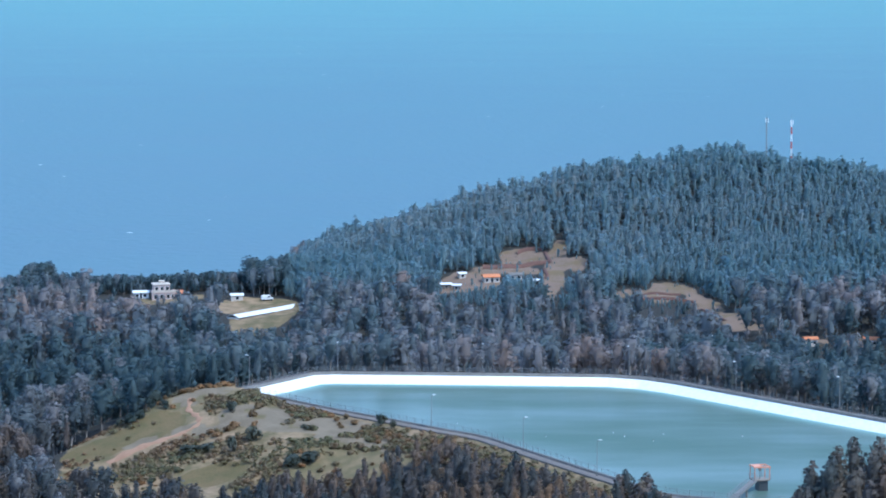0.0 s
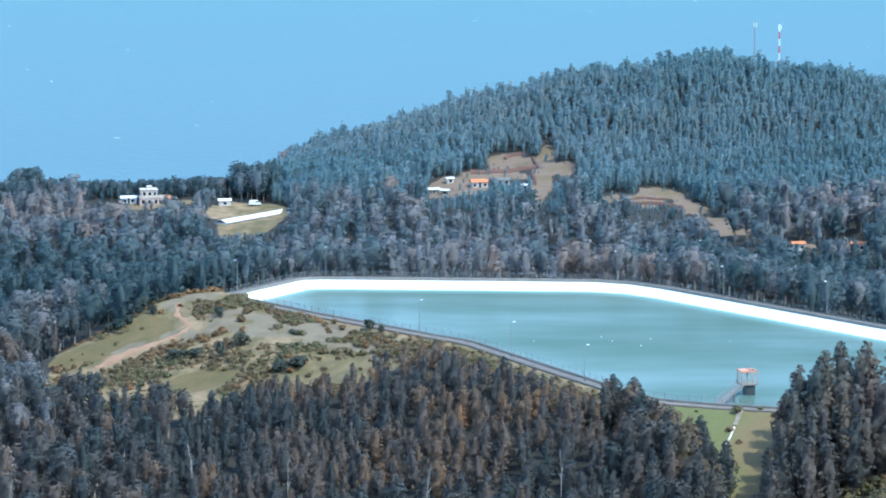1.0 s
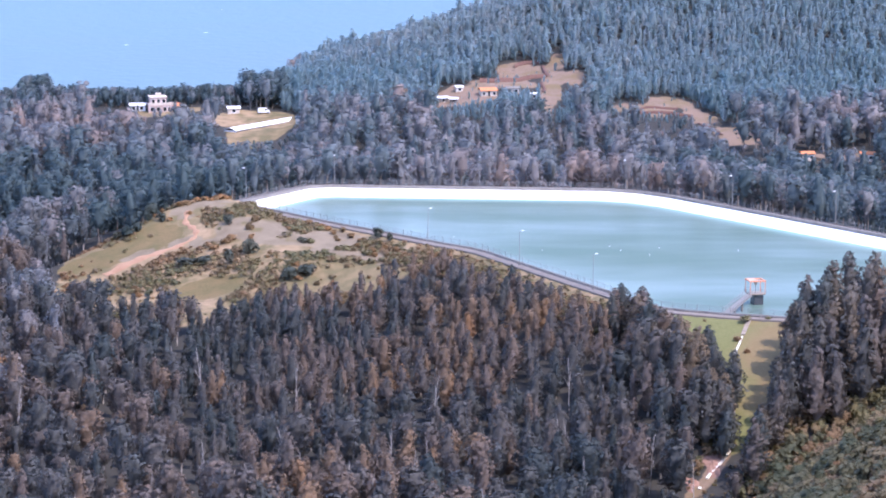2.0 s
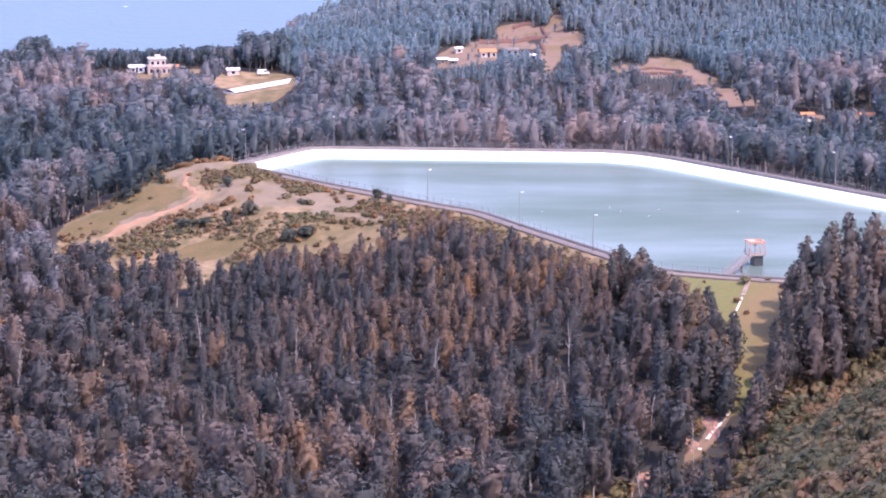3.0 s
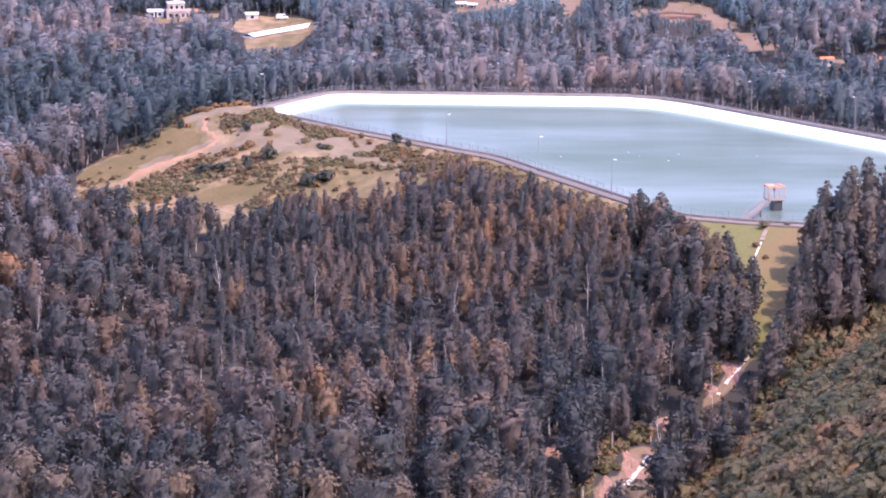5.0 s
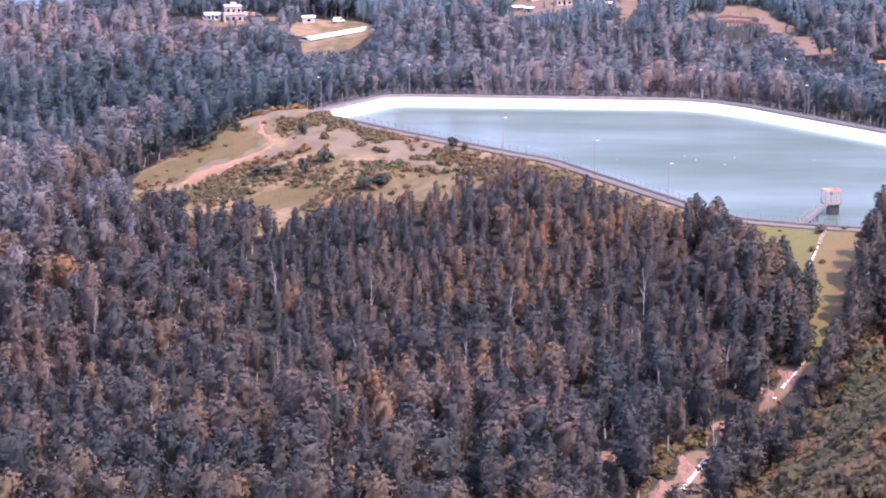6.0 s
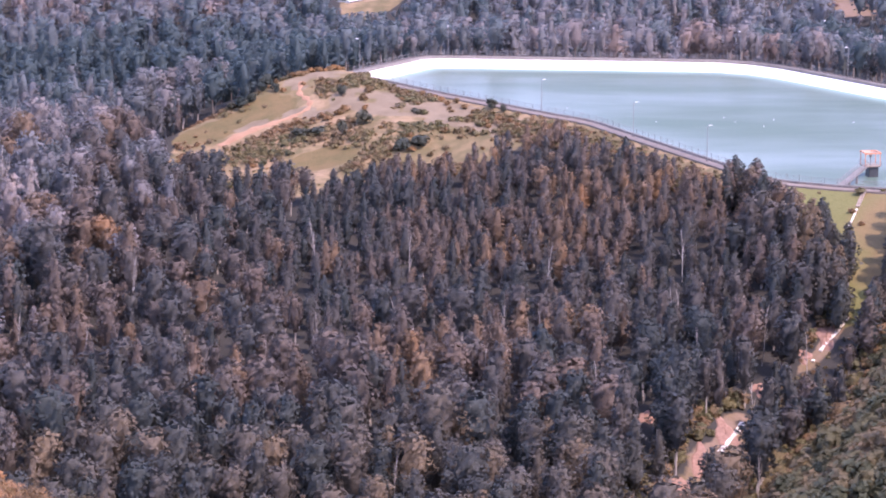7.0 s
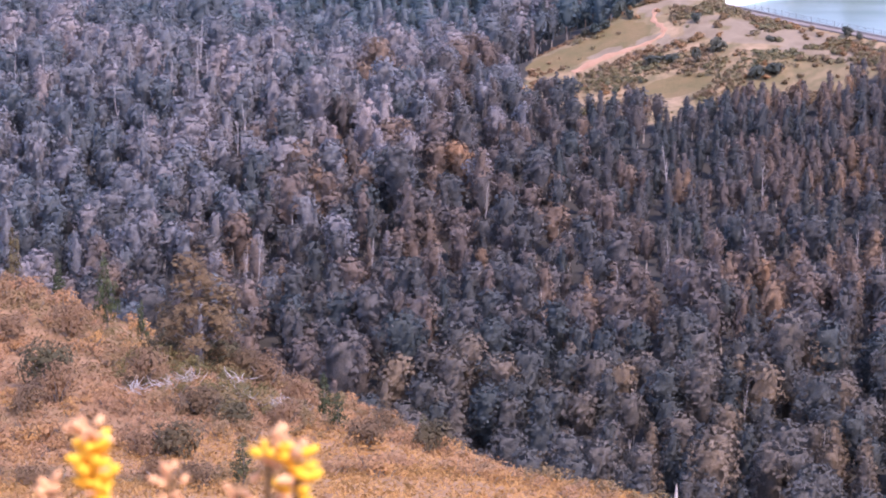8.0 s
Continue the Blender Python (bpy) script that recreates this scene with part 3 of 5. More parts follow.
def tree_shape(seed, kind, count, size, fine=True):
    """Wood and leaves of one tree, 10 m tall. kind: 'spire' young and narrow, 'dome' old with bare stems, 'pine'."""
    rng = np.random.default_rng(seed)
    top = 10.0
    lean = rng.normal(size=2) * 0.3
    stem = lambda h: np.array([lean[0] * (h / top) ** 2 + 0.12 * math.sin(h + seed), lean[1] * (h / top) ** 2 + 0.12 * math.cos(h * 0.8 + seed), h])
    wood = [limb([stem(h) for h in ((-0.6, 3, 6.5, 9.3) if fine else (-0.6, 8.5))], (0.17, 0.13, 0.08, 0.02) if fine else (0.17, 0.04), 4 if fine else 3)]
    if kind == "pine":
        clumps = []
        for i in range(44):
            h = 0.8 + 8.6 * i / 43 + rng.uniform(-0.9, 0.9) * (1 - i / 50)
            reach = 2.0 * (1 - h / 10.4) ** 0.8 * rng.uniform(0.35, 1.15)
            a = i * 2.4
            clumps.append((stem(h) + np.array([math.cos(a) * reach, math.sin(a) * reach, 0.75 * reach]), 0.2 + 0.24 * reach))
        for c, r in clumps[::2]:
            wood.append(limb([stem(max(0.8, c[2] - 1.6)), c], (0.06, 0.02), 3))
        share = np.array([r ** 2 for _, r in clumps])
        pick = rng.choice(len(clumps), count, p=share / share.sum())
        out = unit(rng.normal(size=(count, 3)) + (0, 0, 0.45))
        radius = np.array([clumps[k][1] for k in pick])[:, None]
        place = np.array([clumps[k][0] for k in pick]) + out * radius * rng.uniform(0.7, 1.05, (count, 1)) * (1, 1, 1.7)
        away = unit((place - (0, 0, 5)) * (1, 1, 0.4) + (0, 0, 0.3))
        return joined(wood), leaves(rng, place, 0.6 * out + 0.8 * away, size, size * 0.75, 0.2)
    # a flame-shaped crown of lobes round the stem
    foot, wide = (1.2, rng.uniform(1.4, 1.8)) if kind == "spire" else (rng.uniform(2.4, 3.6), rng.uniform(1.5, 2.0))

    def girth(h):
        u = np.clip((h - foot) / (10.1 - foot), 0, 1)
        body = (1 - u ** 1.5) ** 0.62 * np.minimum(1, (u + 0.1) / 0.3) if kind == "spire" else np.sqrt(np.maximum(0, 1 - (2 * u ** 1.25 - 1) ** 2)) * (1 - 0.12 * u)
        return wide * body + 0.08

    lobes = 15
    lobe_h = foot + (9.7 - foot) * ((np.arange(lobes) + rng.uniform(0, 0.9, lobes)) / lobes) ** (1.1 if kind == "spire" else 0.8)
    lobe_a = np.arange(lobes) * 2.4 + rng.uniform(0, 0.8, lobes)
    lobe_w = rng.uniform(0.1, 0.62, lobes)

    def reach(a, h):
        """Radius of the crown: a flame with bulging lobes."""
        near = np.cos(np.subtract.outer(a, lobe_a)) - 1
        rise = np.subtract.outer(h, lobe_h) / (0.75 if kind == "spire" else 0.95)
        return girth(h) * (0.74 + np.max(lobe_w * np.exp(near / 0.22 - rise ** 2), axis=-1))

    def facing(a, h):
        r = reach(a, h)
        around = (reach(a + 0.1, h) - reach(a - 0.1, h)) / 0.2 / np.maximum(r, 0.3)
        upward = np.clip((reach(a, h + 0.25) - reach(a, h - 0.25)) / 0.5, -2.2, 0.7)
        return unit(np.column_stack([np.cos(a) + around * np.sin(a), np.sin(a) - around * np.cos(a), 0.12 - upward]))

    def spot(a, h, share):
        r = reach(a, h) * share
        return np.array([stem(v) for v in h]) + np.column_stack([r * np.cos(a), r * np.sin(a), 0 * r])

    # the dense heart of the crown
    sides, rings = (7, 7) if fine else (5, 4)
    level = foot + (9.85 - foot) * (np.arange(rings) / (rings - 1)) ** 0.85
    ga, gh = np.meshgrid(np.arange(sides) * 2 * np.pi / sides, level)
    ga, gh = (ga + 0.35 * np.arange(rings)[:, None]).ravel(), gh.ravel()
    heart = spot(ga, np.minimum(gh, 9.1), 0.56) + rng.normal(0, 0.05, (len(ga), 3))
    k = np.arange((rings - 1) * sides)
    ring_quads = np.column_stack([k, k // sides * sides + (k + 1) % sides, k // sides * sides + (k + 1) % sides + sides, k + sides])
    # sprays that break its outline
    a, h = rng.uniform(0, 2 * np.pi, 3 * count), foot + (9.9 - foot) * rng.uniform(0, 1, 3 * count) ** 0.85
    r = reach(a, h)
    pick = rng.choice(3 * count, count, replace=False, p=(r + 0.25) / np.sum(r + 0.25))
    a, h = a[pick], h[pick]
    normal = facing(a, h)
    for i in range(0, lobes, 6) if fine else ():
        tip = stem(lobe_h[i]) + 0.7 * girth(lobe_h[i]) * np.array([math.cos(lobe_a[i]), math.sin(lobe_a[i]), 0])
        wood.append(limb([stem(max(0.8, lobe_h[i] - 1.6)), tip], (0.06, 0.02), 3))
    fringe = leaves(rng, spot(a, h, 0.6 + 0.46 * rng.uniform(0, 1, count) ** 0.5), normal, size * 1.05, size * 0.85, 0.5, normal, 0.3)
    verts, quads = joined([(heart, ring_quads), fringe])
    return joined(wood), (verts, quads, np.concatenate([facing(ga, gh), fringe[2]]), len(ring_quads))


def shrub_shape(seed, count, size, wide=1.0, tall=0.8):
    """A low bush, about 2 m across and 1.6 m tall at full size."""
    rng = np.random.default_rng(seed)
    wood = [limb([(0, 0, -0.15), (0.3 * math.cos(a), 0.3 * math.sin(a), 0.5 * tall), (0.7 * wide * math.cos(a), 0.7 * wide * math.sin(a), 1.0 * tall)], (0.06, 0.04, 0.015), 3) for a in rng.uniform(0, 6.3, 4)]
    hubs = [np.array([wide * 0.55 * math.cos(a) * r, wide * 0.55 * math.sin(a) * r, tall * rng.uniform(0.5, 1.1)]) for a, r in zip(rng.uniform(0, 6.3, 6), rng.uniform(0.2, 1.2, 6))]
    pick = rng.integers(0, 6, count)
    out = unit(rng.normal(size=(count, 3)) + (0, 0, 0.35))
    place = np.array(hubs)[pick] + out * rng.uniform(0.35, 0.65, (count, 1)) * (wide, wide, tall)
    place[:, 2] = np.maximum(place[:, 2], 0.06)
    return joined(wood), leaves(rng, place, out + (0, 0, 0.4), size, size * 0.75, 0.35, unit(place * (1, 1, 1.2) - (0, 0, 0.2)) + 0.5 * out + (0, 0, 0.3))


def tuft_shape(seed, count, tall, wide, blade):
    """A tuft of fronds or blades that stand up and lean out."""
    rng = np.random.default_rng(seed)
    a, r = rng.uniform(0, 6.3, count), np.sqrt(rng.uniform(0, 1, count)) * wide
    h = rng.uniform(0.15, 1, count) * tall * (1.1 - 0.5 * r / wide)
    foot = np.column_stack([r * np.cos(a), r * np.sin(a), h * 0.75])
    lean = np.column_stack([np.cos(a), np.sin(a), 0.7 + 0 * a])
    return (np.zeros((0, 3)), np.zeros((0, 4), int)), leaves(rng, foot, lean, blade, blade * 0.45, 0.8, 0.5 * lean + (0, -0.2, 0.7))


def scatter(name, shapes, x, y, scale, tint, wood_mat, leaf_mat, rng, sink=0.0, squash=None):
    """One mesh that holds many plants, each a turned and scaled copy of one of the shapes."""
    z = land(x, y) - sink
    which = rng.integers(0, len(shapes), len(x))
    turn = rng.uniform(0, 6.28, len(x))
    flat = scale if squash is None else scale * squash
    verts, quads, index, tints, shade, hearts, total = [], [], [], [], [], [], 0
    for k, (wood, leaf) in enumerate(shapes):
        v, q = joined([wood, leaf])
        nv = np.concatenate([unit(wood[0] * (1, 1, 0) + (0, -0.02, 0.01)), leaf[2]])
        mark = np.concatenate([np.zeros(len(wood[1])), np.ones(len(leaf[1]))])
        heart = np.zeros(len(q), bool)
        heart[len(wood[1]):len(wood[1]) + (leaf[3] if len(leaf) > 3 else 0)] = True
        sel = np.flatnonzero(which == k)
        if not len(sel):
            continue
        c, s = np.cos(turn[sel])[:, None], np.sin(turn[sel])[:, None]
        px = (v[:, 0] * c - v[:, 1] * s) * flat[sel][:, None] + x[sel][:, None]
        py = (v[:, 0] * s + v[:, 1] * c) * flat[sel][:, None] + y[sel][:, None]
        pz = v[:, 2] * scale[sel][:, None] + z[sel][:, None]
        verts.append(np.stack([px, py, pz], -1).reshape(-1, 3))
        shade.append(np.stack([nv[:, 0] * c - nv[:, 1] * s, nv[:, 0] * s + nv[:, 1] * c, np.broadcast_to(nv[:, 2], px.shape)], -1).reshape(-1, 3))
        quads.append((q[None] + (np.arange(len(sel)) * len(v))[:, None, None] + total).reshape(-1, 4))
        index.append(np.tile(mark, len(sel)))
        tints.append(np.repeat(tint[sel], len(q)))
        hearts.append(np.tile(heart, len(sel)))
        total += len(sel) * len(v)
    return quads_mesh(name, np.concatenate(verts), np.concatenate(quads), [wood_mat, leaf_mat], np.concatenate(index), np.concatenate(tints), True, np.concatenate(shade), np.concatenate(hearts))


def spread(rng, x0, x1, y0, y1, gap):
    """Places at an even but uneven-looking spacing."""
    gx, gy = np.meshgrid(np.arange(x0, x1, gap), np.arange(y0, y1, gap))
    x, y = gx.ravel() + rng.uniform(-0.45, 0.45, gx.size) * gap, gy.ravel() + rng.uniform(-0.45, 0.45, gx.size) * gap
    return x, y


def patches(x, y, size, seed):
    """A slowly varying value, 0 to 1, for stands of one kind."""
    a = np.sin(x / size + seed) + np.sin(y / size * 1.3 + 2 * seed) + np.sin((x + y) / size * 0.7 + 3 * seed) + np.sin((x - 1.7 * y) / size * 0.9 + seed * 5)
    return np.clip(0.5 + a / 5, 0, 1)


def seen_fan(x, y, margin=14):
    """Plan region that the walk looks over: only there do the woods need trees."""
    return (x > -np.interp(y, (940, 1060), (0.295, 0.185)) * y - margin) & (x < 0.15 * y + margin)


def in_forest(x, y):
    d = rim_distance(x, y)
    blocked = (d < 14) | (zone_scrub(x, y) > 0.3) | (zone_lawn(x, y) > 0.2) | (zone_slope(x, y) > 0.4) | ((zone_gully(x, y) > 0.42) & (y > 535) & ((y < 614) | (y > 638))) | (zone_field(x, y) > 0.2) | (zone_bare(x, y) > 0.2)
    return ~blocked & seen_fan(x, y)


rng = np.random.default_rng(7)
SPIRES = [tree_shape(s, "spire", 230, 0.45) for s in range(6)]
DOMES = [tree_shape(20 + s, "dome", 250, 0.46) for s in range(8)]
FAR_SPIRES = [tree_shape(40 + s, "spire", 64, 0.68, False) for s in range(4)]
HILL_TREES = [tree_shape(90 + s, "spire", 30, 0.95, False) for s in range(6)]
FAR_DOMES = [tree_shape(50 + s, "dome", 64, 0.7, False) for s in range(4)]


def wood_tint(x, y, rng):
    return np.clip(0.42 * patches(x, y, 19, 1.7) ** 1.2 + 0.36 * (patches(x, y, 5.5, 0.6) - 0.3) + rng.normal(0, 0.16, len(x)) + 0.1, 0, 1)


def build_front_wood():
    """The wood on the slope below the basin."""
    x, y = spread(rng, -300, 170, 440, 900, 6.2)
    x2, y2 = spread(rng, -62, 48, 655, 800, 4.6)
    x3, y3 = spread(rng, -300, 90, 440, 900, 6.4)
    old = lambda x, y: (y < 600) | (x < -112)
    keep3, keep1 = old(x3, y3), ~old(x, y)
    x, y = np.concatenate([x[keep1], x3[keep3]]), np.concatenate([y[keep1], y3[keep3]])
    stand = lambda x, y: (y > 660) & (x > -60) & (x < 46)
    x, y = np.concatenate([x[~stand(x, y)], x2[stand(x2, y2)]]), np.concatenate([y[~stand(x, y)], y2[stand(x2, y2)]])
    keep = in_forest(x, y) & (y < 905) & ~((y > 700) & (rim_distance(x, y) < 60) & (x > 60) & (y > 760))
    keep &= ((y < 850) | (x < -95)) & (rng.uniform(0, 1, len(x)) < 0.99)
    x, y = x[keep], y[keep]
    tall = 10.0 + 4.5 * patches(x, y, 30, 0.4) + rng.normal(0, 2.0, len(x))
    aged = old(x, y)
    tall = np.where(aged, 12.5 + 3.5 * patches(x, y, 30, 0.4) + rng.normal(0, 2.3, len(x)), tall)
    young = stand(x, y)
    tall = np.where(young, 8.3 + rng.normal(0, 1.2, len(x)), tall)
    d = rim_distance(x, y)
    tall = np.where((x < 60) & (d < 45), np.minimum(tall, 4.6 + 0.2 * d + rng.normal(0, 0.7, len(x))), tall)
    big = (x > 55) & (y > 630)
    tall = np.where(big, 15 + 8.5 * step(x, 78, 102) + rng.normal(0, 1.6, len(x)), tall)
    flank = (x > 44) & (x < 64) & (y > 650) & (y < 712)
    tall = np.where(flank, np.clip(8.0 + 0.47 * (700 - 1.6 * (x - 50) - y), 6.0, 13.5) + rng.normal(0, 0.8, len(x)), tall)
    tall = np.where(np.hypot(x - 42, y - 704) < 3.5, 12.5, tall)
    # the spur's nose stays clear of crowns
    bearing = x / y
    drop = np.interp(bearing, (-0.125, -0.081, -0.066, -0.05, -0.03, -0.015), (0.1875, 0.1905, 0.197, 0.191, 0.187, 0.184))
    room = 144 - drop * np.hypot(x, y) - land(x, y)
    tall = np.where((bearing > -0.128) & (bearing < -0.015) & (y > 700) & (y < 830), np.clip(room - 0.4 + rng.normal(0, 0.5, len(x)), 3.0, tall), tall)
    # low growth before the gully, so that its channel shows
    across = x - gully_line(y)
    for side, b0, b1, s0, s1, near_y, far_y in ((across, 0.083, 0.0975, 0.2585, 0.2525, 610, 652), (across, 0.040, 0.064, 0.3075, 0.281, 530, 614)):
        inside = (bearing > b0) & (bearing < b1) & (y > near_y) & (y < far_y) & (side > -2.5) & (side < 13)
        tall = np.where(inside, np.clip(144 - np.interp(bearing, (b0, b1), (s0, s1)) * np.hypot(x, y) - land(x, y) + rng.normal(0, 0.6, len(x)), 2.2, tall), tall)
    tall = np.where(before_gully(x, y), np.minimum(tall, rng.uniform(1.2, 2.2, len(x))), tall)
    spire = rng.uniform(0, 1, len(x)) < np.where(young | big, 0.92, np.where(aged, 0.22, 0.25 + 0.4 * patches(x, y, 24, 2.2)))
    tint = np.clip(wood_tint(x, y, rng) + 0.03 * young - 0.25 * oval(x, y, 18, 590, 32, 55) - 0.35 * step(-x, 75, 92) * step(y, 835, 855), 0, 1)
    near = (y < 575) & (y > 470) & (np.abs(x + 25) < 75)
    near &= np.cumsum(near) <= 300
    # haze-coloured crowns grow more frequent leftwards and farther off
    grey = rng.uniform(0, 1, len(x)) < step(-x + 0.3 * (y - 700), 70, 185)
    for leaf_mat, sel, shapes in ((leaf_wood, spire & ~near & ~grey, SPIRES), (leaf_wood, ~spire & ~near & ~grey, DOMES), (leaf_grey_haze, spire & ~near & grey, SPIRES), (leaf_grey_haze, ~spire & ~near & grey, DOMES)):
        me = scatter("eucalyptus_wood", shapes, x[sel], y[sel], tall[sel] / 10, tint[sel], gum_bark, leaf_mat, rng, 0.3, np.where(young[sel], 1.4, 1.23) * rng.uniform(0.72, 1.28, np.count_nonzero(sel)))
        tagged(new("eucalyptus_wood", me), "dense eucalyptus wood on the slope, haze put into its blue-grey leaf colour" if leaf_mat is leaf_grey_haze else "dense grey-green and rusty eucalyptus wood on the slope", "woodland", kind="stuff")
    near_extra = [(57, 678, 14), (60.5, 671, 13), (53.5, 685, 13.5), (63, 666, 11.5), (49.5, 691, 12.5), (58.5, 668, 12), (55, 673, 13), (47, 697, 12), (51, 680, 13), (48, 686, 12), (61, 661, 11), (56, 665, 12), (52, 671, 13), (59.5, 664, 12), (57.5, 660, 12)]
    near_extra = [(tx, ty, tz + 0.5) for tx, ty, tz in near_extra]
    near_extra += [(50.5 + rng.uniform(-2, 2), ty, 13 - 0.3 * (ty - 684) + rng.uniform(-1, 1)) for ty in (684, 689, 694, 699)]
    near_extra += [(41.8, 706, 13), (39.8, 704, 11.5), (44, 702, 12), (57, 655, 12), (61.2, 662, 12.5), (63, 667, 11), (60.3, 656, 13)]
    # the tall stand beside the dam lawn
    near_extra += [(75.2, 674, 9), (74, 665, 13.5), (76.5, 671, 16), (78.4, 680, 17), (80, 676, 19.5), (81.4, 685, 19), (84, 682, 23), (87, 686, 23.5), (77.3, 667, 18), (75.5, 660, 15),
                   (79.5, 663, 18), (82.5, 668, 20), (90, 668, 20), (91.5, 688, 24), (95, 684, 26), (89, 677, 23), (85.5, 674, 22)]
    near_extra += [(56.5 + 0.06 * (690 - ty) + rng.uniform(-1, 4), ty, 12 + rng.uniform(-1, 1.5)) for ty in np.arange(650, 684, 2.6)]
    near_extra += [(63.9, 666.3, 15), (68.6, 650, 12), (71.1, 651.5, 12), (72.4, 659.4, 12)]
    # the nearest trees stand singly
    meshes = []
    for s in range(9):
        wood, leaf = tree_shape(70 + s, "dome" if s < 4 else "spire", 380 if s < 6 else 360, 0.38 if s < 6 else 0.4)
        meshes.append((quads_mesh("trunk", *wood, [gum_bark]), quads_mesh("crown", *leaf[:2], [leaf_tree], smooth=True, normals=leaf[2], solid=np.arange(len(leaf[1])) < leaf[3])))
    spots = [(x[i], y[i], tall[i] * rng.uniform(0.95, 1.1)) for i in np.flatnonzero(near)] + near_extra
    for tx, ty, tz in spots:
        k, girth_ = tz / 10, 1.3 if ty < 600 else (1.5 if tz < 15 else 1.25)
        trunk, crown = meshes[int(rng.integers(6)) if ty < 600 else int(rng.integers(6, 9))]
        tree = empty("eucalyptus_tree", pose(tx, ty, height(tx, ty) - 0.3, 0, 0, rng.uniform(0, 360)) @ Matrix.Diagonal((k * girth_, k * girth_, k, 1)),
                     "tall eucalyptus with a rusty grey-green crown", "tree", "trees in the valley")
        for name, me in (("trunk", trunk), ("crown", crown)):
            new(name, me).parent = tree


def build_far_wood():
    """Woods behind the basin, over the far hill and along the coast."""
    x, y = spread(rng, -360, 300, 850, 1520, 7.0)
    hx, hy = spread(rng, -175, -45, 1224, 1262, 3.6)
    x, y = np.concatenate([x, hx]), np.concatenate([y, hy])
    hill = (y > 1185) & (x > -62)
    tx, ty = spread(rng, -64, 230, 1183, 1442, 3.2)
    in_hill = (ty > 1185) & (tx > -62)
    x, y = np.concatenate([x[~hill], tx[in_hill]]), np.concatenate([y[~hill], ty[in_hill]])
    sparse = (zone_bare(x, y) > 0.2) & (y > 1100) & seen_fan(x, y) & (rng.uniform(0, 1, len(x)) < 0.14)
    keep = (in_forest(x, y) | sparse) & ((y >= 905) | ((rim_distance(x, y) > 14) & (x > -95) & (y > 850))) & (land(x, y) > -57) & (y < 1442)
    x, y = x[keep], y[keep]
    tall = 11.5 + rng.normal(0, 1.6, len(x)) + 3 * patches(x, y, 40, 3.1)
    tall = np.where(y > 1230, 10 + rng.normal(0, 1.2, len(x)), tall)
    low = (zone_field(x, y + 45) > 0.1) | (zone_bare(x, y + 40) > 0.1) | (zone_bare(x, y + 70) > 0.3)
    hill = (y > 1185) & (x > -62)
    tall = np.where(hill, np.interp(y, (1185, 1330, 1390), (7.6, 7.2, 8.3)) + rng.normal(0, 1.0, len(x)) + 3.2 * (rng.uniform(0, 1, len(x)) < 0.05), tall)
    low |= oval(x, y, -110, 1178, 22, 46) > 0.1
    tall = np.where((x < -78) & (y > 1190), np.where(y > 1228, 7.4, 5.0) + 5 * (np.abs(x + 160) < 7) * (rng.uniform(0, 1, len(x)) < 0.5) + rng.normal(0, 0.9, len(x)), tall)
    tall = np.where(low, 4.5 + rng.normal(0, 1.0, len(x)), tall)
    for ahead, most in ((12, 2.0), (24, 3.0)):
        tall = np.where((zone_bare(x, y + ahead) > 0.2) & ((y > 1142) | (x > 118)), np.minimum(tall, most + rng.uniform(0, 0.8, len(x))), tall)
    tall = np.where(zone_bare(x, y) > 0.2, np.where(rng.uniform(0, 1, len(x)) < 0.3, rng.uniform(2.5, 4.5, len(x)), rng.uniform(0.8, 2.2, len(x))), tall)
    spire = rng.uniform(0, 1, len(x)) < np.where(y > 1250, 0.85, 0.25 + 0.4 * patches(x, y, 35, 1.1))
    tint = np.clip(0.75 * patches(x, y, 40, 0.9) + 0.04 * (y < 1160) - 0.35 * step(-x, 55, 75) * (y < 1040) + rng.normal(0, 0.2, len(x)), 0, 1)
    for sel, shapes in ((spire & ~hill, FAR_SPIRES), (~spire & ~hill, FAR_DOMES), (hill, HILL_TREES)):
        # both canopies carry the distance haze in their colour
        canopy = leaf_hill_haze if shapes is HILL_TREES else leaf_far_haze
        me = scatter("distant_wood", shapes, x[sel], y[sel], tall[sel] / 10, tint[sel], bark, canopy, rng, 0.3, 1.5 if canopy is leaf_hill_haze else 1.55)
        tagged(new("distant_wood", me), "distant woodland over the hill and coast, haze put into its blue-green leaf colour", "woodland", kind="stuff")


build_front_wood()
build_far_wood()

# ---------------------------------------------------------------- track, dam and gully
TRACK = curve_through([(-68.4, 846), (-68.6, 839), (-66.4, 834), (-65.0, 829.5), (-66.5, 826), (-72, 823.5), (-77.5, 821.5), (-82.5, 819), (-88, 815)], 8)
w = 0.7 + 0.9 * step(np.arange(len(TRACK)), 30, 60) + 0.3 * np.sin(np.arange(len(TRACK)) * 0.9)
tagged(new("dirt_track", ribbon("dirt_track", TRACK, (-w, -0.5 * w, 0.5 * w, w), (0.05, 0.16, 0.16, 0.05), track_earth, ground=True)),
       "pink-brown earth track winding through scrub", "dirt track", kind="structure")


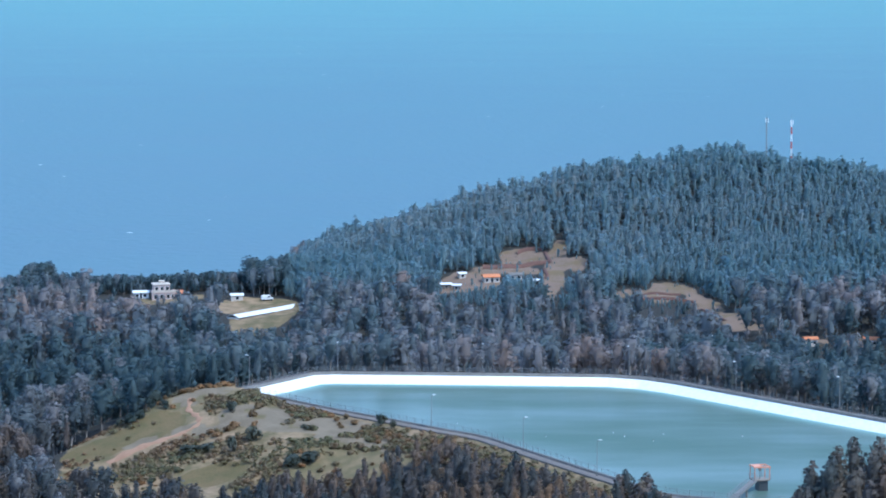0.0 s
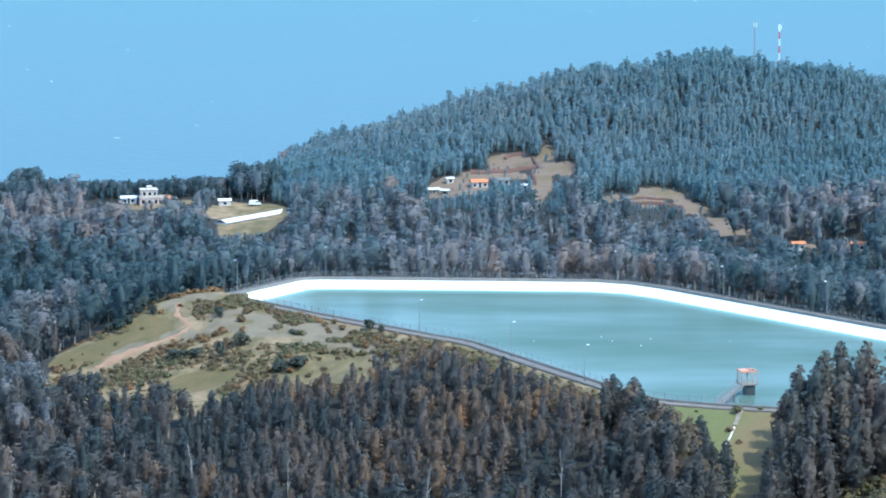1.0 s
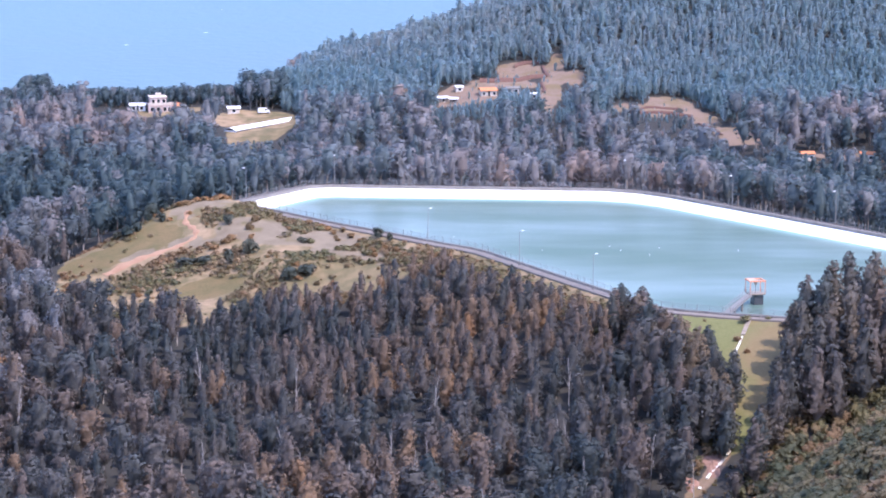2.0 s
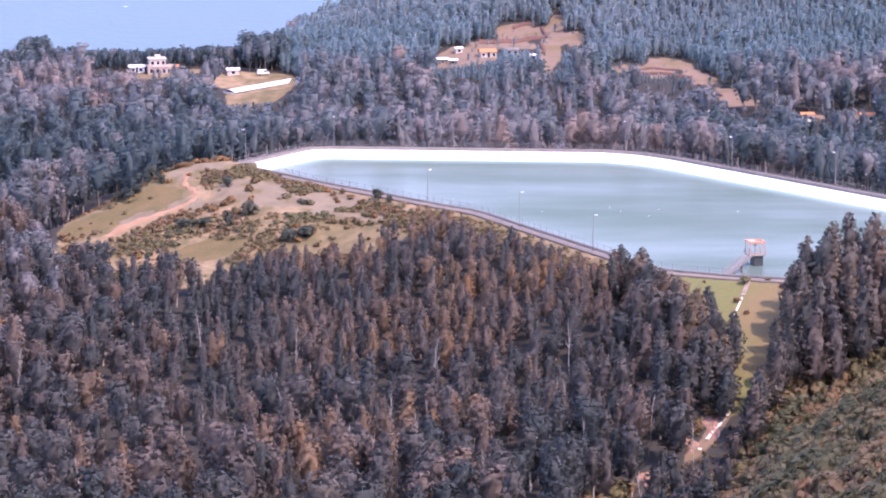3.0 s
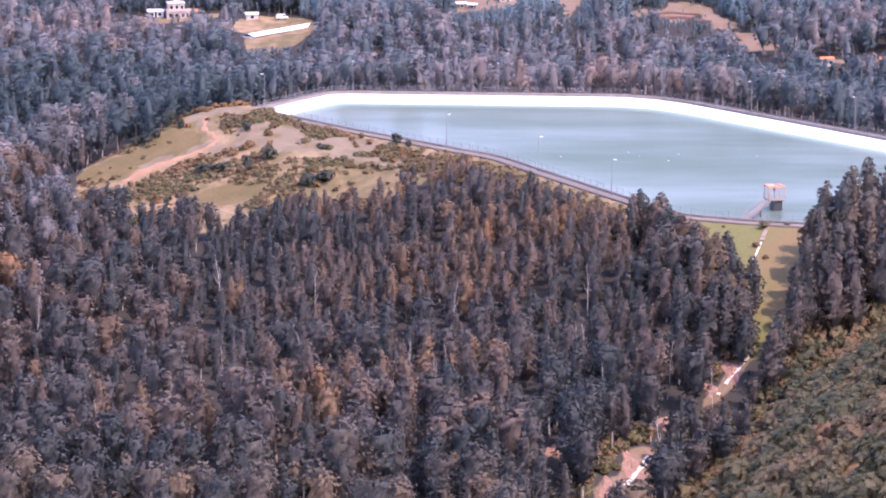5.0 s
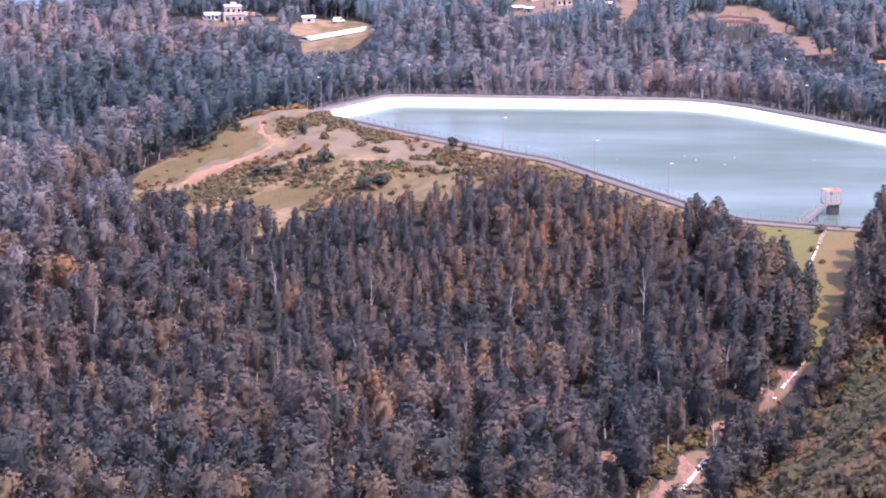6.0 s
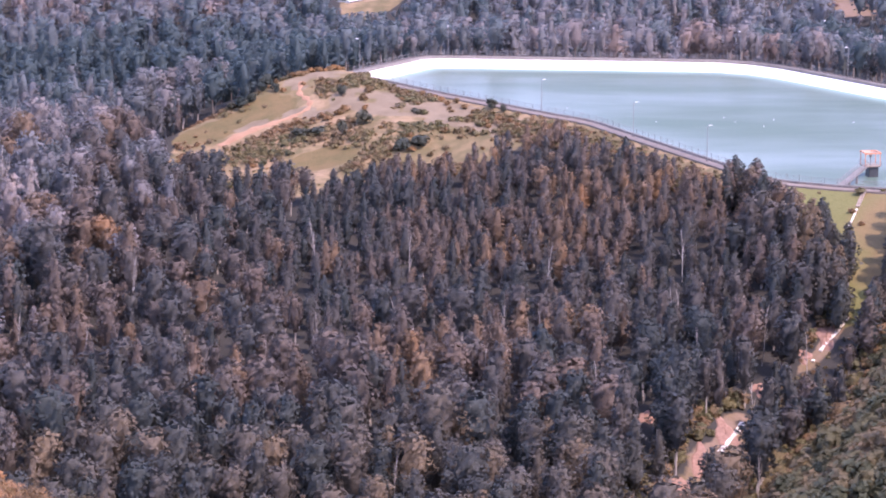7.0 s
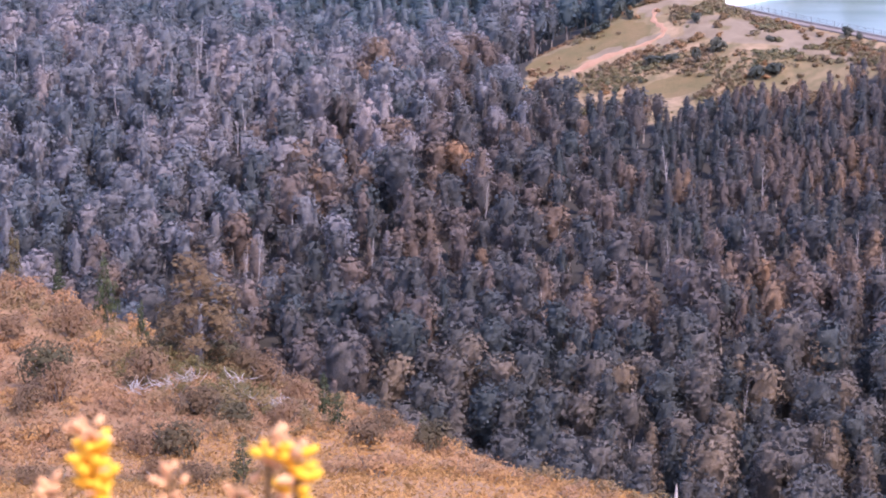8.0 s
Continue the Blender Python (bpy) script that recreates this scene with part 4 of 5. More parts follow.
def tile_run(thing, name, points, half, count, material, rise=0.18, thick=0.35, lost=0.0):
    """Slabs laid end to end down a slope, each a piece of its own."""
    line = curve_through(points, 16)
    bm = bmesh.new()
    box(bm, -half, half, -0.5, 0.5, -thick, 0, 0.03)
    me = bpy.data.meshes.new(name)
    bm.to_mesh(me)
    bm.free()
    me.materials.append(material)
    at = np.linspace(0, len(line) - 1.001, count + 1)
    spot = lambda a: line[int(a)] + (a % 1) * (line[int(a) + 1] - line[int(a)])
    for a, b in zip(at[:-1], at[1:]):
        if random.random() < lost:
            continue
        p, q = spot(a), spot(b)
        p3, q3 = Vector((*p, height(*p) + rise)), Vector((*q, height(*q) + rise))
        piece = new(name, me)
        piece.parent = thing
        aim = (q3 - p3)
        side = Vector((aim.y, -aim.x, 0)).normalized()
        up = side.cross(aim.normalized())
        m = Matrix((side, aim.normalized(), up)).transposed().to_4x4()
        m.translation = (p3 + q3) / 2 + Vector((0, 0, random.uniform(-0.04, 0.04)))
        piece.matrix_world = m @ Matrix.Diagonal((1, aim.length * 0.96, 1, 1))


steps_ = empty("dam_steps", Matrix(), "pale concrete stepped path down the grassy dam", "steps", kind="structure")
tile_run(steps_, "slab", [(71.4, 709.5), (70.2, 705), (68.9, 700.5)], 0.48, 9, tan_concrete)
chute = empty("spillway_chute", Matrix(), "white concrete spillway channel running down the dam", "spillway", kind="structure")
tile_run(chute, "slab", [(68.7, 699.5), (67.2, 694.5), (65.4, 689)], 0.21, 12, pale_concrete, 0.25)
lower = empty("gully_channel", Matrix(), "broken white concrete channel among red earth banks", "channel", kind="structure")
tile_run(lower, "slab", [(63, 655), (60.5, 650.5), (57.5, 646), (54.5, 641)], 0.36, 18, pale_concrete, 0.3, 0.35, 0.3)
tile_run(lower, "slab", [(38.6, 614), (36.6, 607), (34.4, 600), (32.0, 592), (29.6, 581.5), (27, 572)], 0.58, 26, pale_concrete, 0.35, 0.35, 0.15)


def build_bank(cx, cy, rx, ry, seed):
    """A patch of raw red earth with a broken surface."""
    rng = np.random.default_rng(seed)
    n, k = 28, 7
    verts = []
    for j in range(k):
        for i in range(n):
            a = i * 2 * math.pi / n
            r = (j / (k - 1)) * (1 + 0.25 * math.sin(3 * a + seed) + 0.15 * math.sin(5 * a + 2 * seed))
            x, y = cx + rx * r * math.cos(a), cy + ry * r * math.sin(a)
            verts.append((x, y, height(x, y) + 0.15 + (1 - (j / (k - 1)) ** 2) * (0.25 + 0.3 * rng.uniform(-1, 1)) - 0.5 * (j == k - 1)))
    quads = [(j * n + i, j * n + (i + 1) % n, (j + 1) * n + (i + 1) % n, (j + 1) * n + i) for j in range(k - 1) for i in range(n)]
    ob = new("earth_bank", quads_mesh("earth_bank", verts, quads, [red_earth], smooth=True))
    return tagged(ob, "raw red earth bank beside the gully", "earth bank", kind="structure")


for k, blob in enumerate(((58, 649.5, 2.4, 5.0), (53, 643, 1.5, 2.6), (34.6, 606, 2.4, 7), (29.4, 588, 2.5, 8), (19, 608, 1.8, 3.5), (42.5, 630, 1.4, 2.6), (25, 574, 2.8, 6))):
    build_bank(*blob, k)

# ---------------------------------------------------------------- fence, lamps and tower of the basin
def rim_walk(first, last, gap, offset):
    """Places along the basin's rim at an even gap, between two shares of its length; with headings."""
    ring = np.vstack([BASIN, BASIN[:1]])
    steps = np.r_[0, np.cumsum(np.hypot(*np.diff(ring, axis=0).T))]
    out = []
    for s in np.arange(first * steps[-1], last * steps[-1], gap):
        x, y = np.interp(s, steps, ring[:, 0]), np.interp(s, steps, ring[:, 1])
        x1, y1 = np.interp(s + 0.5, steps, ring[:, 0]), np.interp(s + 0.5, steps, ring[:, 1])
        t = np.array([x1 - x, y1 - y]) / max(np.hypot(x1 - x, y1 - y), 1e-6)
        out.append((x + t[1] * offset, y - t[0] * offset, math.atan2(t[1], t[0])))
    return out


def build_fence():
    fence = empty("fence", Matrix(), "galvanised wire fence on posts along the reservoir", "fence", kind="structure")
    bm = bmesh.new()
    tube(bm, (0, 0, -0.2), (0, 0, 1.9), 0.055, 0.05, 6)
    tube(bm, (0, 0, 1.88), (0.0, -0.3, 2.15), 0.045, 0.03, 5)
    post = bpy.data.meshes.new("post")
    bm.to_mesh(post)
    bm.free()
    post.materials.append(steel)
    spots = rim_walk(0.0, 0.999, 3.0, 0.95)
    for x, y, a in spots:
        ob = new("post", post)
        ob.parent = fence
        ob.matrix_world = pose(x, y, -0.1, 0, 0, math.degrees(a))
    ring = np.array([(x, y) for x, y, _ in spots])
    for z in (0.25, 0.95, 1.75):
        me = ribbon("rail", ring, (-0.03, -0.03, 0.03, 0.03), (z - 0.1, z - 0.06, z - 0.06, z - 0.1), steel, closed=True, smooth=False)
        new("rail", me).parent = fence
    wires = rim_walk(0.0, 0.999, 0.28, 0.95)
    p = np.array([(x, y) for x, y, _ in wires])
    a = np.array([h for _, _, h in wires])
    side = 0.011 * np.column_stack([np.cos(a), np.sin(a)])
    low, high = np.zeros((len(p), 1)), np.full((len(p), 1), 1.72)
    verts = np.stack([np.hstack([p - side, low]), np.hstack([p + side, low]), np.hstack([p + side, high]), np.hstack([p - side, high])], 1).reshape(-1, 3)
    mesh = new("wire_mesh", quads_mesh("wire_mesh", verts, np.arange(len(verts)).reshape(-1, 4), [steel]))
    mesh.parent = fence
    tagged(mesh, kind="stuff")


build_fence()


def build_lamp():
    lamp = empty("street_lamp", pose(0, 0, 0), "tall slim grey lamp post with a white head", "street lamp", "lamps round the reservoir")
    part("base_plate", box(bmesh.new(), -0.2, 0.2, -0.2, 0.2, -0.2, 0.12, 0.02), concrete, lamp)
    part("pole", tube(bmesh.new(), (0, 0, 0), (0, 0, 8.3), 0.11, 0.06, 8), steel, lamp)
    part("arm", tube(bmesh.new(), (0, 0, 8.25), (0, 0.7, 8.5), 0.05, 0.04, 6), steel, lamp)
    bm = box(bmesh.new(), -0.2, 0.2, 0.45, 1.35, 8.45, 8.62, 0.05)
    part("lamp_head", bm, white_paint, lamp, "white lamp head")
    return lamp


lamp = build_lamp()
spots = [(-3.0, 808.9, -45), (20.0, 775.5, -60), (36.9, 743.7, -60), (-54.5, 877, 60), (-30.5, 902.5, 180), (11.5, 899.8, 180),
         (53.5, 894.5, 150), (81.5, 866, 135), (107, 839.5, 135)]
for k, (x, y, turn) in enumerate(spots):
    m = pose(x, y, -0.1, 0, 0, turn)
    if k:
        copy_thing(lamp, m)
    else:
        lamp.matrix_world = m


def build_tower():
    """The intake tower: dark shaft in the water, deck, orange frame, and a ramp to the rim."""
    tower = empty("intake_tower", pose(75.4, 738.4, 0, 0, 0, 14), "intake tower with orange steel frame standing in the reservoir", "intake tower")
    part("shaft", box(bmesh.new(), -0.7, 1.6, -1.4, 1.4, -7, -0.25, 0.1), dark_steel, tower, "dark concrete shaft")
    part("deck", box(bmesh.new(), -2.0, 2.0, -1.8, 1.8, -0.14, 0.1, 0.03), tan_concrete, tower, "tan concrete deck")
    for x in (-1.85, 1.85):
        for y in (-1.65, 1.65):
            part("post", box(bmesh.new(), x - 0.08, x + 0.08, y - 0.08, y + 0.08, 0.1, 3.1, 0.02), orange_paint, tower)
    for y in (-1.65, 1.65):
        part("beam", box(bmesh.new(), -2.1, 2.1, y - 0.16, y + 0.16, 3.0, 3.32, 0.02), orange_paint, tower)
    for x in (-1.85, 0.0, 1.85):
        part("cross_beam", box(bmesh.new(), x - 0.14, x + 0.14, -1.9, 1.9, 3.1, 3.36, 0.02), orange_paint, tower)
    part("roof_panel", box(bmesh.new(), -1.75, -0.1, -1.6, 1.6, 3.34, 3.40), orange_paint, tower)
    part("hoist", box(bmesh.new(), -0.3, 0.3, -0.3, 0.3, 2.0, 3.1, 0.05), steel, tower)
    part("gate_stem", tube(bmesh.new(), (0, 0, 0.1), (0, 0, 2.1), 0.08), steel, tower)
    for y in (-1.95, 1.95):
        for z in (0.6, 1.1):
            part("guard_rail", tube(bmesh.new(), (-2.15, y, z), (2.15, y, z), 0.045), steel, tower)
        for x in (-2.1, -0.7, 0.7, 2.1):
            part("guard_post", tube(bmesh.new(), (x, y, 0.05), (x, y, 1.15), 0.045), steel, tower)
    ramp = empty("footbridge", Matrix(), "white steel footbridge from the rim to the tower", "footbridge")
    a, b = Vector((66.4, 713.6, 0.25)), Vector((73.6, 736.4, 0.05))
    along = (b - a).normalized()
    side = Vector((along.y, -along.x, 0)).normalized() * 0.85
    bm = bmesh.new()
    ring = [a + side, a - side, b - side, b + side]
    low = [bm.verts.new(p - Vector((0, 0, 0.35))) for p in ring]
    high = [bm.verts.new(p) for p in ring]
    bm.faces.new(high), bm.faces.new(low[::-1])
    for i in range(4):
        bm.faces.new((low[i], low[(i + 1) % 4], high[(i + 1) % 4], high[i]))
    part("walkway", bm, concrete, ramp)
    for s in (-1, 1):
        for z in (0.55, 1.05):
            part("handrail", tube(bmesh.new(), a + s * side + Vector((0, 0, z)), b + s * side + Vector((0, 0, z)), 0.05), steel, ramp)
        for k in range(9):
            p = a.lerp(b, k / 8) + s * side
            part("upright", tube(bmesh.new(), p, p + Vector((0, 0, 1.08)), 0.04), steel, ramp)
    for k in (0.35, 0.7):
        p = a.lerp(b, k)
        part("pier", tube(bmesh.new(), p - Vector((0, 0, 6)), p - Vector((0, 0, 0.3)), 0.3, 0.3, 8), concrete, ramp)


build_tower()


def build_buoy():
    buoy = empty("buoy", pose(0, 0, 0), "small white float on the reservoir's surface", "buoy", "floats on the reservoir")
    bm = bmesh.new()
    bmesh.ops.create_uvsphere(bm, u_segments=10, v_segments=6, radius=0.17)
    bmesh.ops.scale(bm, vec=(1, 1, 0.75), verts=bm.verts)
    part("float", bm, white_paint, buoy)
    part("ring", tube(bmesh.new(), (0, 0, 0.2), (0, 0, 0.5), 0.06), steel, buoy)
    return buoy


buoy = build_buoy()
for k, (x, y) in enumerate([(26.8, 809.3), (44.7, 815.3), (47.3, 809.5), (54.4, 803), (57.6, 812.9), (78, 809.7), (3.8, 828.6)]):
    m = pose(x, y, -2.55, 0, 0, 40 * k)
    if k:
        copy_thing(buoy, m)
    else:
        buoy.matrix_world = m

# ---------------------------------------------------------------- scrub on the spur, the dam and beyond the gully
def plant_meshes(maker, count, wood_mat, leaf_mat, names=("stems", "foliage")):
    out = []
    for s in range(count):
        wood, leaf = maker(s)
        out.append((quads_mesh(names[0], *wood, [wood_mat]), quads_mesh(names[1], *leaf[:2], [leaf_mat], smooth=True, normals=leaf[2]), names))
    return out


def set_plant(meshes, name, x, y, wide, tall, label, category, group, rng, sink=0.1):
    stems, foliage_, names = meshes[int(rng.integers(len(meshes)))]
    ob = empty(name, pose(x, y, height(x, y) - sink, 0, 0, rng.uniform(0, 360)) @ Matrix.Diagonal((wide, wide, tall, 1)), label, category, group)
    for n, me in zip(names, (stems, foliage_)):
        new(n, me).parent = ob


rng = np.random.default_rng(11)
BUSHES = plant_meshes(lambda s: shrub_shape(s, 90, 0.62), 5, bark, leaf_scrub)
RUST_BUSHES = plant_meshes(lambda s: shrub_shape(30 + s, 80, 0.6), 4, bark, leaf_orange)
DARK_BUSHES = plant_meshes(lambda s: shrub_shape(500 + s, 150, 0.42, 1.0, 0.9), 4, bark, leaf_dark)
for x, y, wide, tall in ((-79.2, 843.5, 1.5, 1.9), (-75.4, 841.8, 1.4, 2.1), (-78.5, 850, 2.2, 2.9), (-84, 836.6, 2.4, 2.4), (-81.6, 839, 1.6, 1.8), (-87, 838, 1.6, 1.5), (-56.5, 831.3, 1.6, 2.1), (-49.6, 810.1, 2.4, 2.7),
                         (-54.9, 806.3, 1.5, 3.1), (-38.4, 793, 2.4, 2.4), (-33.5, 794.7, 3.0, 2.1), (-16, 816, 1.6, 2.0), (-66, 812.5, 3.2, 1.4), (-62, 811.5, 2.6, 1.5), (-35.8, 816.3, 1.7, 1.0), (-13, 812, 1.1, 1.4)):
    set_plant(DARK_BUSHES, "bush", x, y, wide, tall, "large dark green bush on the scrubby spur", "bush", "bushes on the spur", rng)
for x, y, wide in ((-49.4, 834.3, 1.7), (-50.4, 827.1, 1.3), (-55.2, 821.2, 1.8), (-57, 820, 1.4), (-59.5, 818, 1.3), (-41.1, 836.1, 0.8), (-40.4, 828, 0.8), (-39, 835.7, 1.0), (-36.8, 834.8, 0.8), (-36.1, 824.1, 1.1), (-35, 834, 1.0), (-33, 828.8, 1.1),
                   (-31.6, 830, 0.9), (-29.9, 827.4, 1.2), (-68, 844.2, 0.9), (-28, 823, 1.0), (-25.5, 824.5, 1.1), (-23.2, 819, 1.1), (-21, 815, 0.9), (-26.5, 817, 0.9), (-19.6, 810, 1.1), (-17.5, 806, 1.0), (-14.5, 806.5, 1.2), (-11, 803, 1.0), (-9, 799, 1.1), (-6.5, 796, 1.0)):
    set_plant(RUST_BUSHES, "bush", x, y, wide, wide * rng.uniform(0.8, 1.2), "rounded rusty bush on pale dry ground", "bush", "bushes on the spur", rng)
bx, by = spread(rng, -100, 45, 770, 868, 2.9)
ok = (zone_scrub(bx, by) > 0.6) & (zone_turf(bx, by) < 0.25) & ((zone_sand(bx, by) < 0.5) | (rng.uniform(0, 1, len(bx)) < 0.6)) & (rim_distance(bx, by) > 7) & (rng.uniform(0, 1, len(bx)) < np.where(bx > -45, 1.0 * patches(bx, by, 8, 2.0), 0.8 * patches(bx, by, 6, 2.0) ** 2)) & (np.min(np.hypot(bx[:, None] - TRACK[:, 0], by[:, None] - TRACK[:, 1]), 1) > 3.4)
for x, y in zip(bx[ok][:290], by[ok][:290]):
    size = 0.35 + 0.9 * rng.uniform() ** 1.8
    rusty = rng.uniform() < (0.65 if x > -45 else 0.35)
    set_plant(RUST_BUSHES if rusty else BUSHES, "bush", x, y, size, size * rng.uniform(0.7, 1.2), "small rounded orange-brown bush on dry grass" if rusty else "small rounded brown-green bush on dry grass", "bush", "bushes on the spur", rng)
for k in range(16):
    x, y = -71 + 1.15 * k, 850 + 0.95 * k + rng.uniform(-0.8, 0.8)
    if rim_distance(np.array([x]), np.array([y]))[0] > 6:
        set_plant(RUST_BUSHES, "bush", x, y, rng.uniform(1.0, 1.6), rng.uniform(0.7, 1.2), "low orange-brown bush along the spur's crest", "bush", "bushes on the spur", rng)
for x, y, size in ((70, 706.5, 1.2), (78.5, 703.5, 1.0), (61, 709, 0.5), (67.5, 698, 0.9), (75.5, 708.5, 0.7), (57, 697, 1.5), (69, 692, 0.8)):
    set_plant(BUSHES, "bush", x, y, size, size, "small dark bush on the grassy dam", "bush", "bushes on the dam", rng)


def build_scrub_cover():
    """Low growth on the spur and on the bank beyond the gully."""
    rng = np.random.default_rng(5)
    low = [shrub_shape(60 + s, 26, 0.62, 1.2, 0.6) for s in range(5)]
    x, y = spread(rng, -108, 40, 768, 872, 1.25)
    open_ = np.min(np.hypot(x[:, None] - TRACK[:, 0], y[:, None] - TRACK[:, 1]), 1) > 3.2
    thick = np.maximum.reduce([oval(x, y, -61, 836, 8, 9), oval(x, y, -62, 838, 7, 10), oval(x, y, -59, 808, 21, 8, -0.45), oval(x, y, -33.5, 801, 7, 7.5), oval(x, y, -97, 819, 8, 3.5, 0.4), oval(x, y, -80, 820, 12, 2.4, 0.35), oval(x, y, -57, 812, 16, 9, -0.3), oval(x, y, -66, 797, 7, 5)])
    bank = (thick > 0.15 + 0.9 * (patches(x, y, 4, 4.0) - 0.35)) & (patches(x, y, 3.1, 0.7) > 0.3)
    leaf_tone = 0.36 + 0.5 * patches(x, y, 6, 0.3) + 0.4 * step(-x, 86, 95) - 0.3 * oval(x, y, -33.5, 801, 9, 9) - 0.25 * oval(x, y, -66, 812, 8, 5) + rng.normal(0, 0.12, len(x))
    sel = (zone_scrub(x, y) > 0.5) & (rim_distance(x, y) > 6.5) & open_ & ((bank & (zone_sand(x, y) < 0.6)) | (patches(x, y, 7, 1.0) > 0.67)) & ((zone_turf(x, y) < 0.4) | (rng.uniform(0, 1, len(x)) < 0.06))
    x, y, leaf_tone = x[sel], y[sel], leaf_tone[sel]
    me = scatter("scrub", low, x, y, 0.4 + 1.1 * rng.uniform(0, 1, len(x)) ** 2, np.clip(leaf_tone, 0, 1), bark, leaf_scrubs, rng, 0.1)
    tagged(new("scrub", me), "low green and rusty heath scrub on the spur", "scrub", kind="stuff")
    x, y = spread(rng, -14, 62, 700, 815, 1.5)
    d = rim_distance(x, y)
    sel = (d > 5.0) & (d < 18) & (x < 51) & (y < 815) & (zone_lawn(x, y) < 0.2) & (rng.uniform(0, 1, len(x)) < 0.4 + 0.07 * (d - 5))
    x, y, d = x[sel], y[sel], d[sel]
    me = scatter("scrub", low, x, y, rng.uniform(0.6, 1.1, len(x)) * (0.6 + 0.05 * d), rng.uniform(0.3, 1, len(x)), bark, leaf_scrubs, rng, 0.1)
    tagged(new("scrub", me), "rusty scrub along the bank below the reservoir", "scrub", kind="stuff")
    tall = [shrub_shape(80 + s, 70, 0.62, 1.1, 0.95) for s in range(5)]
    x, y = spread(rng, 20, 120, 470, 668, 3.0)
    sel = (zone_slope(x, y) > 0.25) & ((patches(x, y, 6, 2.7) + rng.uniform(-0.25, 0.25, len(x)) > 0.40) | (y < 545))
    x, y = x[sel], y[sel]
    size = rng.uniform(0.9, 2.1, len(x)) * (0.7 + 1.0 * patches(x, y, 9, 1.2))
    me = scatter("scrub", tall, x, y, size, np.clip(-0.1 + 0.75 * patches(x, y, 10, 1.9) + rng.normal(0, 0.16, len(x)), 0, 1), bark, leaf_bank, rng, 0.1)
    tagged(new("scrub", me), "green and brown shrubs over a red earth bank", "scrub", kind="stuff")
    x, y = spread(rng, 20, 120, 470, 668, 1.7)
    sel = (zone_slope(x, y) > 0.25) & (rng.uniform(0, 1, len(x)) < 0.25 + 0.7 * patches(x, y, 4, 0.2)) & (x < 0.15 * y + 4)
    x, y = x[sel], y[sel]
    me = scatter("scrub", low, x, y, rng.uniform(0.4, 1.1, len(x)), np.clip(0.35 + 0.5 * patches(x, y, 5, 3.3) + rng.normal(0, 0.2, len(x)), 0, 1), bark, leaf_scrubs, rng, 0.1)
    tagged(new("scrub", me), "low rusty bracken on a red earth bank", "scrub", kind="stuff")


build_scrub_cover()

# ---------------------------------------------------------------- dead trees
def dead_shape(seed):
    rng = np.random.default_rng(seed)
    trunk = [np.array([0.3 * math.sin(h + seed), 0.2 * math.cos(h), h]) for h in (-0.5, 3, 6, 8.5, 10)]
    pieces = [limb(trunk, (0.2, 0.17, 0.13, 0.09, 0.03), 5)]
    for k in range(11):
        h = rng.uniform(4.5, 9.5)
        a = rng.uniform(0, 6.3)
        foot = np.array([0.2 * math.sin(h), 0, h])
        reach = rng.uniform(1.0, 2.4) * (1.2 - h / 12)
        mid = foot + np.array([math.cos(a) * reach * 0.6, math.sin(a) * reach * 0.6, 0.5])
        pieces.append(limb([foot, mid, mid + np.array([math.cos(a + 0.5) * reach * 0.5, math.sin(a + 0.5) * reach * 0.5, 0.9])], (0.1, 0.07, 0.03), 4))
    return joined(pieces)


DEAD = [quads_mesh("trunk", *dead_shape(s), [dead_wood]) for s in range(4)]
rng = np.random.default_rng(21)
dead = [(2.5, 1107.8, 15.5), (119, 1107.6, 15.5), (-150, 700, 15), (-160, 712, 16), (-170, 705, 15), (-178, 716, 15), (-143, 715, 15), (-186, 708, 15), (-136, 690, 14), (-130, 640, 14),
        (-122, 560, 14), (53, 632, 13), (44, 640, 13), (-60, 940, 17), (-118, 960, 16), (-135, 955, 16), (-95, 975, 16), (60, 950, 15), (88, 925, 14), (-175, 690, 14), (-166, 690, 14), (-40, 1010, 15),
        (-131, 606, 21), (-132.5, 606.5, 20), (10, 600, 14), (-70, 600, 14), (-10, 640, 14), (30, 620, 14), (-5, 630, 13), (25, 650, 13)]
dead += [(-228 + 4.6 * k + rng.uniform(-3, 3), rng.uniform(735, 800), rng.uniform(16, 19)) for k in range(0, 22)]
dead += [(rng.uniform(-232, -128), rng.uniform(690, 830), rng.uniform(16, 19.5)) for _ in range(34)]
for x, y in zip(*spread(rng, -150, 55, 520, 690, 31)):
    if in_forest(np.array([x]), np.array([y]))[0]:
        dead.append((x, y, rng.uniform(10, 15)))
for x, y, h in dead:
    ob = tagged(new("dead_tree", DEAD[int(rng.integers(4))]), "bare bleached dead eucalyptus among living trees", "tree", "dead trees")
    ob.matrix_world = pose(x, y, height(x, y) - 0.3, rng.uniform(-6, 6), rng.uniform(-6, 6), rng.uniform(0, 360)) @ Matrix.Diagonal((1.1, 1.1, h / 10, 1) if y > 1100 else (0.5, 0.5, h / 10, 1))

